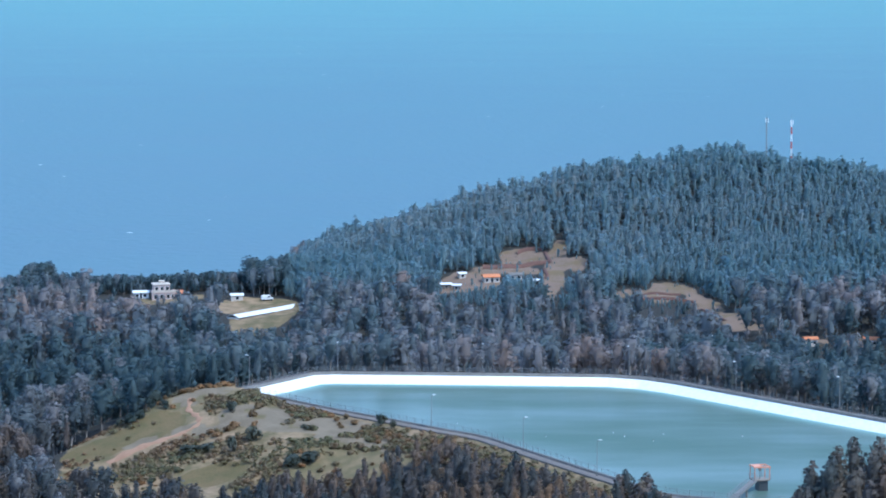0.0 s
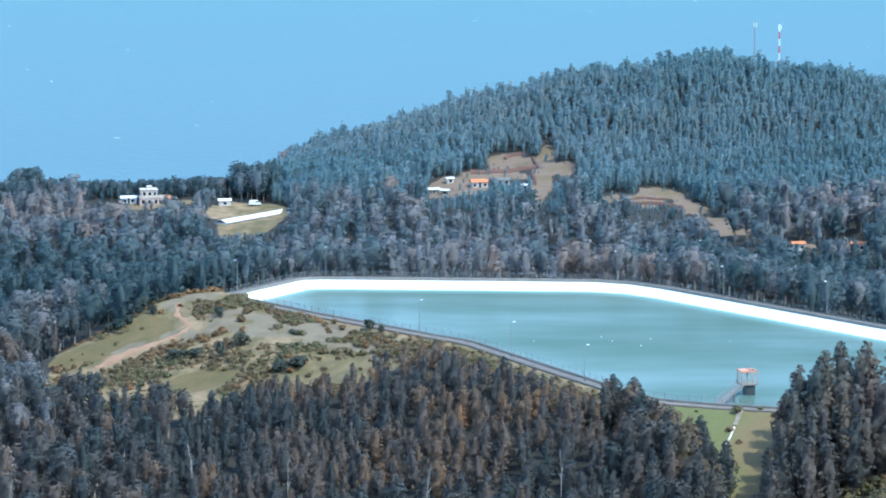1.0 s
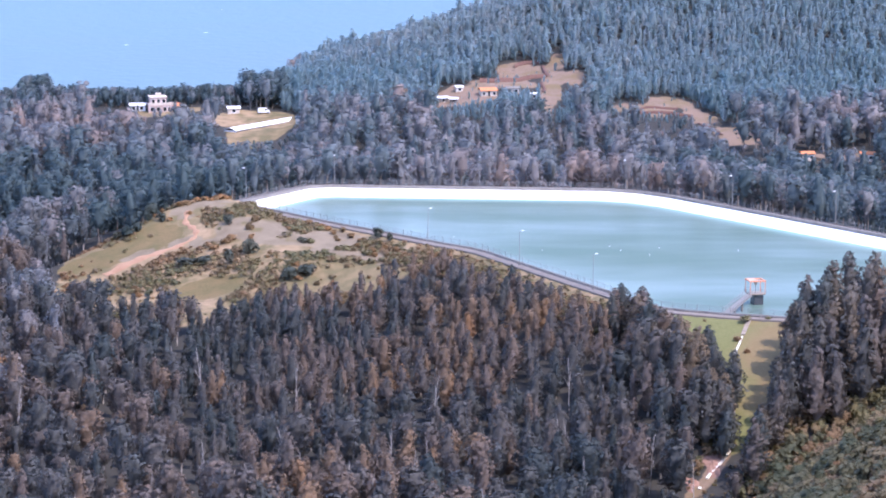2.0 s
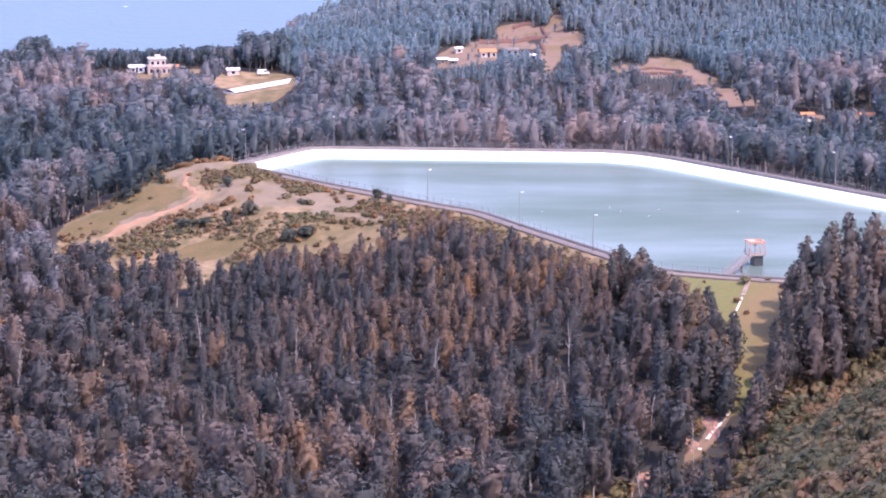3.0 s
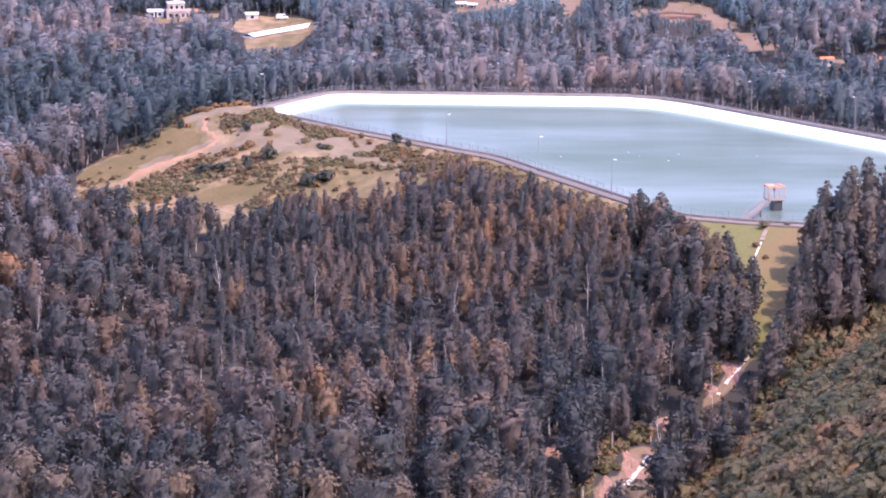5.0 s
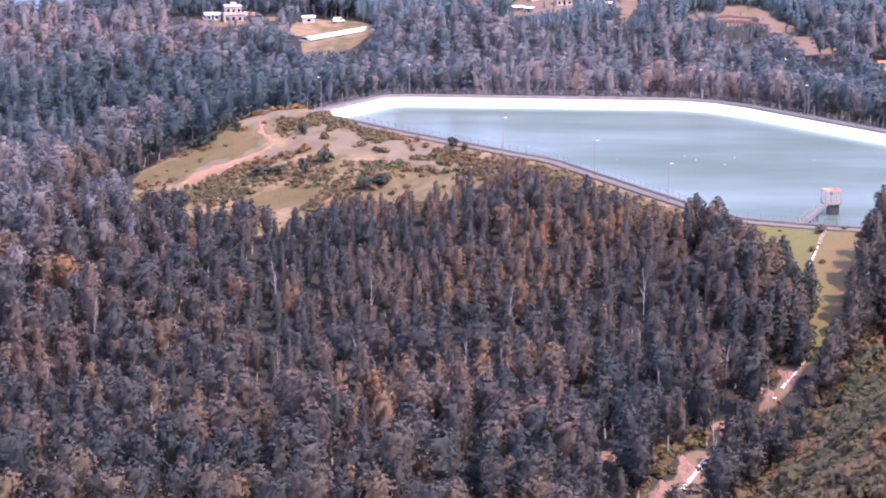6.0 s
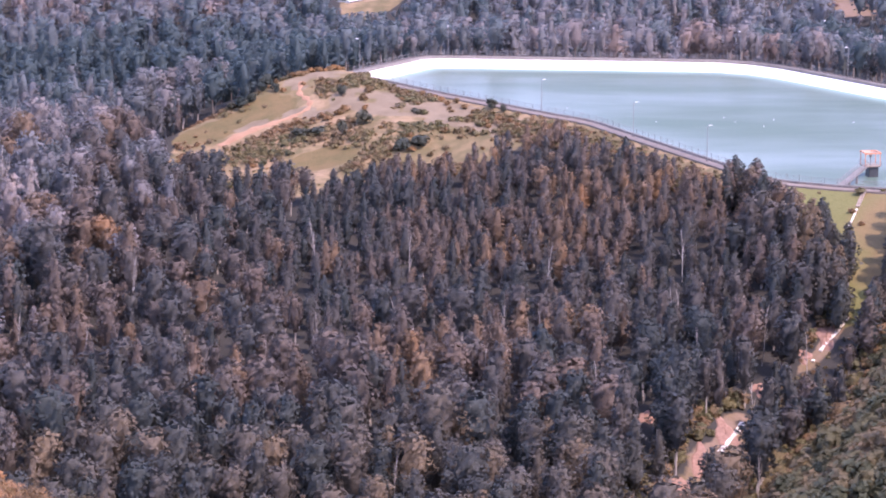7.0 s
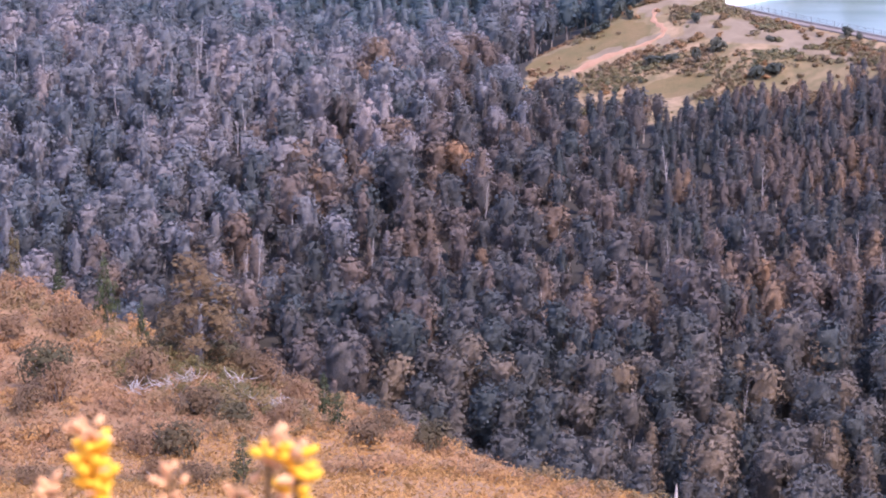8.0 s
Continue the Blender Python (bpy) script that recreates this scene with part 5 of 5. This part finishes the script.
# ---------------------------------------------------------------- buildings beyond the basin
def gable(bm, w, d, z0, z1, over=0.4, thick=0.18):
    """A ridged roof over a plan w by d, ridge along x."""
    prof = [(-d / 2 - over, z0), (0, z1), (d / 2 + over, z0)]
    top = [[bm.verts.new((x, y, z + thick)) for y, z in prof] for x in (-w / 2 - over, w / 2 + over)]
    low = [[bm.verts.new((x, y, z)) for y, z in prof] for x in (-w / 2 - over, w / 2 + over)]
    for a in (0, 1):
        bm.faces.new((top[0][a], top[1][a], top[1][a + 1], top[0][a + 1]))
        bm.faces.new((low[0][a + 1], low[1][a + 1], low[1][a], low[0][a]))
        for e in (0, 1):
            bm.faces.new((low[e][a], low[e][a + 1], top[e][a + 1], top[e][a]))
    for a in (0, 2):
        bm.faces.new((low[0][a], low[1][a], top[1][a], top[0][a]))
    bmesh.ops.recalc_face_normals(bm, faces=bm.faces)
    return bm


def window_part(house, x, y, z, w, h, face=-1):
    frame_ = part("window", box(bmesh.new(), x - w / 2 - 0.1, x + w / 2 + 0.1, y - 0.07, y + 0.07, z - h / 2 - 0.1, z + h / 2 + 0.1), white_paint, house)
    part("pane", box(bmesh.new(), x - w / 2, x + w / 2, y - 0.10 * 1, y - 0.05, z - h / 2, z + h / 2), dark_glass, frame_)


def cottage(x, y, turn, w, d, h, wall_mat, roof_mat, label, windows=2, category="house"):
    house = empty(category.replace(" ", "_"), pose(x, y, height(x, y) - 0.3, 0, 0, turn), label, category)
    bm = box(bmesh.new(), -w / 2, w / 2, -d / 2, d / 2, -1, h)
    part("wall", bm, wall_mat, house)
    part("roof", gable(bmesh.new(), w, d, h + 0.02, h + d * 0.2), roof_mat, house)
    for k in range(windows):
        window_part(house, -w / 2 + w * (k + 0.5) / windows, -d / 2, h * 0.55, min(1.2, w / windows * 0.5), 1.1)
    if w > 5:
        part("door", box(bmesh.new(), -0.45, 0.45, -d / 2 - 0.08, -d / 2 + 0.02, 0.2, 2.3), dark_steel, house)
    return house


def build_villa():
    """The two-storey house on the coast ridge."""
    house = empty("house", pose(-108.5, 1219, height(-108.5, 1219) - 0.3, 0, 0, 12), "pink two-storey house with flat roofs and terraces", "house")
    part("wall", box(bmesh.new(), -5.2, 4.0, -3.5, 3.5, -1, 3.1), pink_wall, house)
    part("upper_wall", box(bmesh.new(), -4.6, 1.6, -2.6, 3.3, 3.25, 5.9), pink_wall, house)
    part("roof", box(bmesh.new(), -5.0, 2.0, -3.0, 3.6, 5.92, 6.2, 0.04), cream_wall, house)
    part("terrace", box(bmesh.new(), -5.5, 4.4, -4.0, 3.8, 3.02, 3.24, 0.03), pink_wall, house)
    part("tower", box(bmesh.new(), -2.2, 0.0, 0.0, 2.6, 6.2, 7.2), cream_wall, house)
    part("wing", box(bmesh.new(), 4.02, 6.6, -4.5, 1.5, -1, 2.6), cream_wall, house)
    part("wing_roof", gable(bmesh.new(), 2.6, 6.0, 2.62, 3.5, 0.3), tiles, house).location = (5.3, -1.5, 0)
    for x in (-4.0, -1.6, 0.8, 2.8):
        window_part(house, x, -3.52, 1.5, 1.3, 1.5)
    for x in (-3.5, -1.4, 0.6):
        window_part(house, x, -2.62, 4.5, 1.1, 1.4)
    for x in (-5.3, -2.6, 0.1, 2.9):
        part("column", box(bmesh.new(), x - 0.15, x + 0.15, -4.35, -4.05, -1, 3.0), pink_wall, house)
    part("balustrade", box(bmesh.new(), -5.4, 4.3, -3.98, -3.85, 3.26, 4.1), cream_wall, house)


build_villa()
cottage(-118, 1221, 5, 6.0, 3.5, 2.2, white_paint, white_paint, "long low white shed beside the villa", 2, "shed")


def build_long_roof():
    """A long white-roofed growing house on the terraced field."""
    a, b = Vector((-78.5, 1168, 0)), Vector((-56, 1199, 0))
    mid = (a + b) / 2
    turn = math.degrees(math.atan2(b.y - a.y, b.x - a.x))
    house = empty("greenhouse", pose(mid.x, mid.y, height(mid.x, mid.y) - 0.2, 0, 0, turn), "long low greenhouse with a white sheet roof", "greenhouse")
    n = (b - a).length
    part("roof", gable(bmesh.new(), n, 6.0, 1.0, 1.9, 0.25, 0.1), white_paint, house, "white plastic sheet roof")
    for s in (-1, 1):
        part("side_wall", box(bmesh.new(), -n / 2, n / 2, s * 2.9 - 0.06, s * 2.9 + 0.06, -0.8, 0.98), concrete, house)
    for e in (-1, 1):
        part("end_wall", box(bmesh.new(), e * n / 2 - 0.06, e * n / 2 + 0.06, -2.83, 2.83, -0.8, 0.98), white_paint, house)
    for k in range(9):
        x = -n / 2 + n * (k + 0.5) / 9
        part("rib", box(bmesh.new(), x - 0.08, x + 0.08, -3.02, -2.97, -0.5, 0.98), steel, house)


build_long_roof()


def build_van(x, y, turn, label):
    van = empty("van", pose(x, y, height(x, y), 0, 0, turn), label, "van", "parked vehicles")
    bm = box(bmesh.new(), -2.3, 2.3, -0.95, 0.95, 0.45, 1.25, 0.12)
    box(bm, -2.25, 1.3, -0.9, 0.9, 1.2, 2.2, 0.2)
    part("body", bm, white_paint, van)
    part("windscreen", box(bmesh.new(), 1.28, 1.36, -0.75, 0.75, 1.35, 2.0), dark_glass, van)
    part("side_window", box(bmesh.new(), 0.2, 1.1, -0.94, -0.89, 1.4, 2.0), dark_glass, van)
    for wx in (-1.5, 1.5):
        for wy in (-0.85, 0.85):
            part("wheel", tube(bmesh.new(), (wx, wy - 0.12, 0.38), (wx, wy + 0.12, 0.38), 0.38, 0.38, 12), dark_steel, van)


build_van(-68, 1207, 15, "white van parked at the edge of a field")
cottage(-79.6, 1206, 10, 4.5, 3.2, 2.0, cream_wall, white_paint, "small white-roofed hut at the field's edge", 1, "hut")
cottage(-51.6, 1181, 30, 4.5, 4, 2.6, cream_wall, white_paint, "small pale cottage among trees", 1)
cottage(-35.7, 1185, 0, 4, 3, 2.4, cream_wall, tiles, "tiny pale cottage half hidden by trees", 1)
cottage(19, 1243, 12, 6.2, 5.0, 2.2, cream_wall, tiles, "white cottage with bright orange tiled roof", 3)
cottage(7.5, 1251, 20, 2.8, 2.4, 1.8, cream_wall, white_paint, "small white hut on the bare hillside", 1, "hut")
cottage(28.8, 1246, 8, 5.0, 3.4, 2.0, cream_wall, concrete, "white building with a grey roof", 2)
cottage(37.3, 1241, 0, 2.0, 2.0, 1.8, cream_wall, white_paint, "small white hut beside the earth road", 1, "hut")
cottage(1.0, 1236, 15, 4.0, 2.6, 1.8, concrete, white_paint, "low shed with a pale roof", 1, "shed")
cottage(5.5, 1232, -10, 3.0, 2.4, 1.6, concrete, white_paint, "low shed with a pale roof", 1, "shed")
cottage(131.8, 1119, 10, 4.5, 3.6, 2.4, cream_wall, tiles, "small white house among the trees", 2)
cottage(154.4, 1125, -8, 5, 4, 2.4, cream_wall, tiles, "orange-roofed house among the trees", 2)
cottage(98, 1136, 20, 2.6, 2.4, 2.0, white_paint, white_paint, "small white hut below the terraces", 1, "hut")


def terrace(points, tall, name="retaining_bank"):
    line = curve_through(points, 8)
    me = ribbon(name, line, (0.0, 0.15, 1.6), (-0.3, tall, tall * 0.4), plain_dark, ground=True, smooth=False)
    return tagged(new(name, me), "dark cut earth bank across the bare terraces", "earth bank", kind="structure")


plain_dark = plain("dark_earth", (0.10, 0.055, 0.045), (0.16, 0.09, 0.07), 0.4, 0.95)
terrace([(16, 1262), (26, 1266), (36, 1272), (43, 1274)], 1.7)
terrace([(31, 1296), (36, 1300), (41, 1298)], 1.6)
terrace([(41.5, 1296), (42.2, 1284), (43, 1274)], 0.7)
terrace([(40, 1262), (41, 1255), (40.5, 1250)], 0.6)
terrace([(72, 1200), (80, 1202), (90, 1201), (97, 1199)], 1.2)
terrace([(74, 1208), (82, 1210), (92, 1209)], 0.9)
terrace([(98, 1189), (101, 1176), (104, 1160)], 0.5)


def build_mast(x, y, top, wide, banded, label):
    """A lattice mast in bands of two colours."""
    foot = height(x, y) - 0.3
    mast = empty("radio_mast", pose(x, y, foot), label, "mast", "masts on the hilltop")
    tall = top - foot
    n = 8
    for k in range(n):
        z0, z1 = tall * k / n, tall * (k + 1) / n
        r0, r1 = wide * (1 - 0.5 * k / n) / 2, wide * (1 - 0.5 * (k + 1) / n) / 2
        bm = bmesh.new()
        corners = [(math.cos(a), math.sin(a)) for a in (0.5, 2.6, 4.7)]
        for i, (cx, cy) in enumerate(corners):
            dx, dy = corners[(i + 1) % 3]
            tube(bm, (cx * r0, cy * r0, z0), (cx * r1, cy * r1, z1), 0.09, None, 5)
            for j in range(3):
                s0, s1 = j / 3, (j + 1) / 3
                ra, rb = r0 + (r1 - r0) * s0, r0 + (r1 - r0) * s1
                tube(bm, (cx * ra, cy * ra, z0 + (z1 - z0) * s0), (dx * rb, dy * rb, z0 + (z1 - z0) * s1), 0.045, None, 4)
        colour = (red_paint, white_paint)[k % 2] if banded else steel
        part("mast_section", bm, colour, mast)
    part("antenna", tube(bmesh.new(), (0, 0, tall), (0, 0, tall + 2.5), 0.05), steel, mast)
    for k in range(3):
        a = k * 2.1
        part("panel_antenna", box(bmesh.new(), 0.7 * math.cos(a) - 0.15, 0.7 * math.cos(a) + 0.15, 0.7 * math.sin(a) - 0.1, 0.7 * math.sin(a) + 0.1, tall - 2.2, tall - 0.2), white_paint, mast)


build_mast(155.2, 1400, 33.5, 1.1, True, "red and white banded lattice radio mast")
build_mast(144.1, 1400, 34.5, 0.9, False, "slim grey lattice radio mast")


def build_whitecaps():
    rng = np.random.default_rng(3)
    n = 46
    y = rng.uniform(1500, 4300, n)
    x = y * rng.uniform(-0.16, 0.15, n)
    ln, wd = rng.uniform(0.5, 2.2, n), rng.uniform(0.3, 0.9, n)
    ox, oy = np.column_stack([ln, ln * 0.15]), np.column_stack([-wd * 0.2, wd])
    c = np.column_stack([x, y])
    z = np.full((n, 1), SEA + 0.25)
    verts = np.stack([np.hstack([c - ox, z]), np.hstack([c - oy, z]), np.hstack([c + ox, z]), np.hstack([c + oy, z + 0.15])], 1).reshape(-1, 3)
    me = quads_mesh("whitecaps", verts, np.arange(len(verts)).reshape(-1, 4), [white_paint])
    tagged(new("whitecaps", me), "scattered small white wave crests on the sea", "whitecaps", kind="stuff")


build_whitecaps()

# ---------------------------------------------------------------- the near hillside
def on_hillside(x, y):
    past = 0.75 * (x + 57) + 0.66 * (y - 190)
    return (x > -0.31 * y - 5) & (x < 0.10 * y + 4) & (past < 14)


def build_heath():
    rng = np.random.default_rng(9)
    ferns = [tuft_shape(s, 34, 0.5, 0.6, 0.16) for s in range(5)]
    mounds = [shrub_shape(100 + s, 100, 0.17, 0.8, 0.62) for s in range(5)]
    x, y = spread(rng, -75, 15, 78, 208, 0.9)
    sel = on_hillside(x, y) & (rng.uniform(0, 1, len(x)) < 0.9)
    x, y = x[sel], y[sel]
    warm = np.clip(1.15 - 0.75 * step(y - 0.5 * (x + 40), 105, 170) + 0.08 + 0.7 * (patches(x, y, 5, 1.4) - 0.5) + rng.normal(0, 0.07, len(x)), 0, 1)
    me = scatter("bracken", ferns, x, y, rng.uniform(0.7, 1.5, len(x)), warm, bark, leaf_heath, rng, 0.05)
    tagged(new("bracken", me), "dry orange-brown bracken and grass on the hillside", "bracken", kind="stuff")
    x, y = spread(rng, -75, 15, 70, 206, 1.5)
    sel = on_hillside(x, y) & (patches(x, y, 6, 2.6) > 0.62 - 0.37 * step(y, 125, 165))
    x, y = x[sel], y[sel]
    tint = np.clip(0.34 + 0.6 * patches(x, y, 4, 0.6) - 0.3 * bell(0.75 * (x + 57) + 0.66 * (y - 190) + 6, 5) * (x > -44) - 0.3 * oval(x, y, -38, 170, 7, 12) + rng.normal(0, 0.09, len(x)), 0, 1)
    me = scatter("heather", mounds, x, y, rng.uniform(0.6, 1.2, len(x)) * (0.45 + 0.75 * patches(x, y, 3, 1.1)), tint, bark, leaf_heath, rng, 0.08)
    tagged(new("heather", me), "mixed grey-brown and green heather mounds", "heather", kind="stuff")


build_heath()
rng = np.random.default_rng(31)
HEATHERS = plant_meshes(lambda s: shrub_shape(200 + s, 900, 0.12, 1.0, 0.9), 4, bark, leaf_heather)
for x, y, wide, tall in ((-46.1, 160.5, 1.7, 2.1), (-44.7, 157, 1.3, 1.7), (-45.2, 152, 1.1, 1.3), (-34.4, 140.5, 1.5, 1.7), (-35.6, 140, 1.0, 1.2), (-29, 116, 0.95, 1.1), (-27.8, 117, 0.8, 1.0), (-36.4, 154.5, 1.6, 1.5), (-33.5, 151, 1.2, 1.2),
                         (-41.4, 163, 1.5, 1.6), (-31.1, 151, 1.1, 1.1), (-39.8, 175, 1.9, 1.9), (-37.8, 173, 1.5, 1.6), (-35.8, 169, 1.3, 1.6), (-43.2, 176, 1.4, 1.5), (-49.2, 176, 1.3, 1.5), (-26, 146.5, 1.1, 1.2), (-36, 122, 0.9, 0.9), (-20, 145, 1.0, 0.8),
                         (-24, 152, 1.3, 1.3), (-27, 157, 1.0, 1.2), (-52, 172, 1.4, 1.2), (-33, 164, 1.3, 1.5)):
    set_plant(HEATHERS, "heather_bush", x, y, wide, tall, "dark brownish heather bush on the dry hillside", "bush", "heather bushes", rng)
RUSTY = plant_meshes(lambda s: tree_shape(320 + s, "pine", 1800, 0.25), 1, bark, leaf_rust, ("trunk", "crown"))
set_plant(RUSTY, "young_pine", -40.7, 173, 1.5, 0.76, "rusty bushy pine at the edge of the heath", "tree", "young pines", rng)
PINES = plant_meshes(lambda s: tree_shape(300 + s, "pine", 700, 0.4), 3, bark, leaf_pine, ("trunk", "crown"))
for x, y, tall, wide in ((-49.3, 185, 0.5, 0.42), (-26.2, 118.5, 0.24, 0.27), (-28.4, 151, 0.22, 0.24), (-57, 191, 0.42, 0.35), (-53.5, 189, 0.3, 0.25), (-46.6, 183, 0.3, 0.2), (-24.5, 154, 0.2, 0.22), (-30.8, 160, 0.3, 0.22)):
    set_plant(PINES, "young_pine", x, y, wide, tall, "young bushy pine at the edge of the heath", "tree", "young pines", rng)


def build_twigs(x, y, seed):
    """A heap of bleached dead twigs."""
    rng = np.random.default_rng(seed)
    pieces = []
    for _ in range(26):
        a, p = rng.uniform(0, 6.3), rng.normal(size=3) * (0.45, 0.45, 0.1)
        ln = rng.uniform(0.5, 1.1)
        end = p + np.array([math.cos(a) * ln, math.sin(a) * ln, rng.uniform(0.1, 0.8)])
        pieces.append(limb([p, (p + end) / 2 + rng.normal(size=3) * 0.08, end], (0.035, 0.025, 0.01), 3))
    ob = tagged(new("brushwood", quads_mesh("brushwood", *joined(pieces), [dead_wood])), "heap of pale bleached dead branches in the heath", "brushwood", "heaps of brushwood")
    ob.matrix_world = pose(x, y, height(x, y) + 0.35) @ Matrix.Diagonal((0.8, 0.8, 0.75, 1))


for k, (x, y) in enumerate(((-40, 161), (-39, 163), (-35.3, 158.5), (-33, 157), (-32.2, 159.5), (-37, 166), (-41.3, 160))):
    build_twigs(x, y, k)


def build_stump():
    ob = empty("tree_stump", pose(-9.8, 131, height(-9.8, 131) - 0.3), "split grey tree stump above the bracken", "stump")
    part("stump", tube(bmesh.new(), (0, 0, 0), (0.1, 0, 1.9), 0.22, 0.03, 7), dead_wood, ob)
    part("splinter", tube(bmesh.new(), (0.15, 0.05, 0.2), (0.3, 0.05, 1.2), 0.1, 0.02, 5), dead_wood, ob)


build_stump()


def build_gorse():
    """A gorse bush right before the camera, with two flowering tips."""
    rng = np.random.default_rng(17)
    foot = Vector((-0.66, 2.78, height(-0.66, 2.78) - 0.05))
    bush = empty("gorse_bush", Matrix.Translation(foot), "flowering gorse bush with bright yellow blossoms", "gorse")
    bm = bmesh.new()
    bmesh.ops.create_icosphere(bm, subdivisions=2, radius=1)
    for v in bm.verts:
        v.co = Vector((v.co.x * 0.0048 * (1 - 0.3 * v.co.z), v.co.y * 0.0042, v.co.z * 0.0086 + 0.0015 * v.co.x))
    flower = bpy.data.meshes.new("flower")
    bm.to_mesh(flower)
    bm.free()
    flower.materials.append(yellow_petal)
    flower.polygons.foreach_set("use_smooth", np.ones(len(flower.polygons), bool))
    bud = flower.copy()
    bud.materials.clear()
    bud.materials.append(bud_brown)
    spines = bmesh.new()
    tips = [((-0.742, 2.70, 143.143), 1), ((-0.571, 2.70, 143.141), 1), ((-0.5465, 2.70, 143.136), 1), ((-0.780, 2.69, 143.100), 0), ((-0.668, 2.71, 143.105), 0), ((-0.600, 2.70, 143.098), 0), ((-0.705, 2.74, 143.06), 0)]
    for k, (tip, blooms) in enumerate(tips):
        top = Vector(tip)
        base = foot + Vector((rng.uniform(-0.1, 0.1), rng.uniform(-0.1, 0.1), 0.1))
        axis = (top - base).normalized()
        stem = bmesh.new()
        tube(stem, base - foot, top - foot, 0.009, 0.0025, 6)
        part("stem", stem, gorse_green, bush)
        for j in range(60):
            s = rng.uniform(0, 0.42) ** 1.2
            p = top - axis * s
            a = rng.uniform(0, 6.3)
            way = (Vector((math.cos(a), math.sin(a), 0.5))).normalized()
            tube(spines, p - foot, p - foot + way * rng.uniform(0.008, 0.022), 0.0012, 0.0002, 4)
        many = (36, 8, 14)[k] if blooms else 0
        for j in range(many):
            s = (0.062, 0.014, 0.045)[k] * (j + 0.5) / many + 0.006
            a = j * 2.4
            way = Vector((math.cos(a), math.sin(a) * 0.8, rng.uniform(-0.2, 1.1))).normalized()
            p = top - axis * s + way * rng.uniform(0.003, 0.018)
            ob = new("flower", flower if rng.uniform() < 0.8 else bud)
            ob.parent = bush
            ob.matrix_world = Matrix.Translation(p) @ way.to_track_quat("Z", "Y").to_matrix().to_4x4() @ Matrix.Diagonal((*rng.uniform(0.95, 1.4, 3), 1))
        for j in range(17 if not blooms else 15):
            s = rng.uniform(0.0, 0.05) if not blooms else rng.choice((rng.uniform(-0.004, 0.006), rng.uniform(0.03, 0.09)))
            a = rng.uniform(0, 6.3)
            way = Vector((math.cos(a), math.sin(a), rng.uniform(0.2, 1))).normalized()
            p = top - axis * s + way * rng.uniform(0.006, 0.02)
            ob = new("bud", bud)
            ob.parent = bush
            ob.matrix_world = Matrix.Translation(p) @ way.to_track_quat("Z", "Y").to_matrix().to_4x4() @ Matrix.Diagonal((*rng.uniform(0.65, 1.0, 3), 1))
    tagged(part("spines", spines, gorse_green, bush), kind="stuff")


build_gorse()


def build_gully_growth():
    """Shrubs that close in on the gully."""
    rng = np.random.default_rng(41)
    shapes = [shrub_shape(400 + s, 40, 0.9, 1.0, 1.2) for s in range(4)]
    x, y = spread(rng, 5, 80, 535, 668, 2.0)
    right = 0.924 * (x - 31) - 0.382 * (y - 565)
    sel = (right > -20) & (right < 9) & ((right > -11) | (y < 622)) & (zone_gully(x, y) < 0.35) & (rng.uniform(0, 1, len(x)) < 0.8) & (zone_lawn(x, y) < 0.3)
    fx, fy = spread(rng, 62, 128, 626, 676, 2.3)
    foot = (zone_lawn(fx, fy) < 0.2) & (fx > 66 + 0.2 * (650 - fy)) & (rim_distance(fx, fy) > 14)
    x, y = np.concatenate([x[sel], fx[foot]]), np.concatenate([y[sel], fy[foot]])
    size = np.where(before_gully(x, y), rng.uniform(0.25, 0.55, len(x)), rng.uniform(0.6, 1.7, len(x)))
    me = scatter("scrub", shapes, x, y, size, rng.uniform(0.1, 0.9, len(x)), bark, leaf_scrubs, rng, 0.1)
    tagged(new("scrub", me), "rusty and green shrubs beside the earth gully", "scrub", kind="stuff")


build_gully_growth()
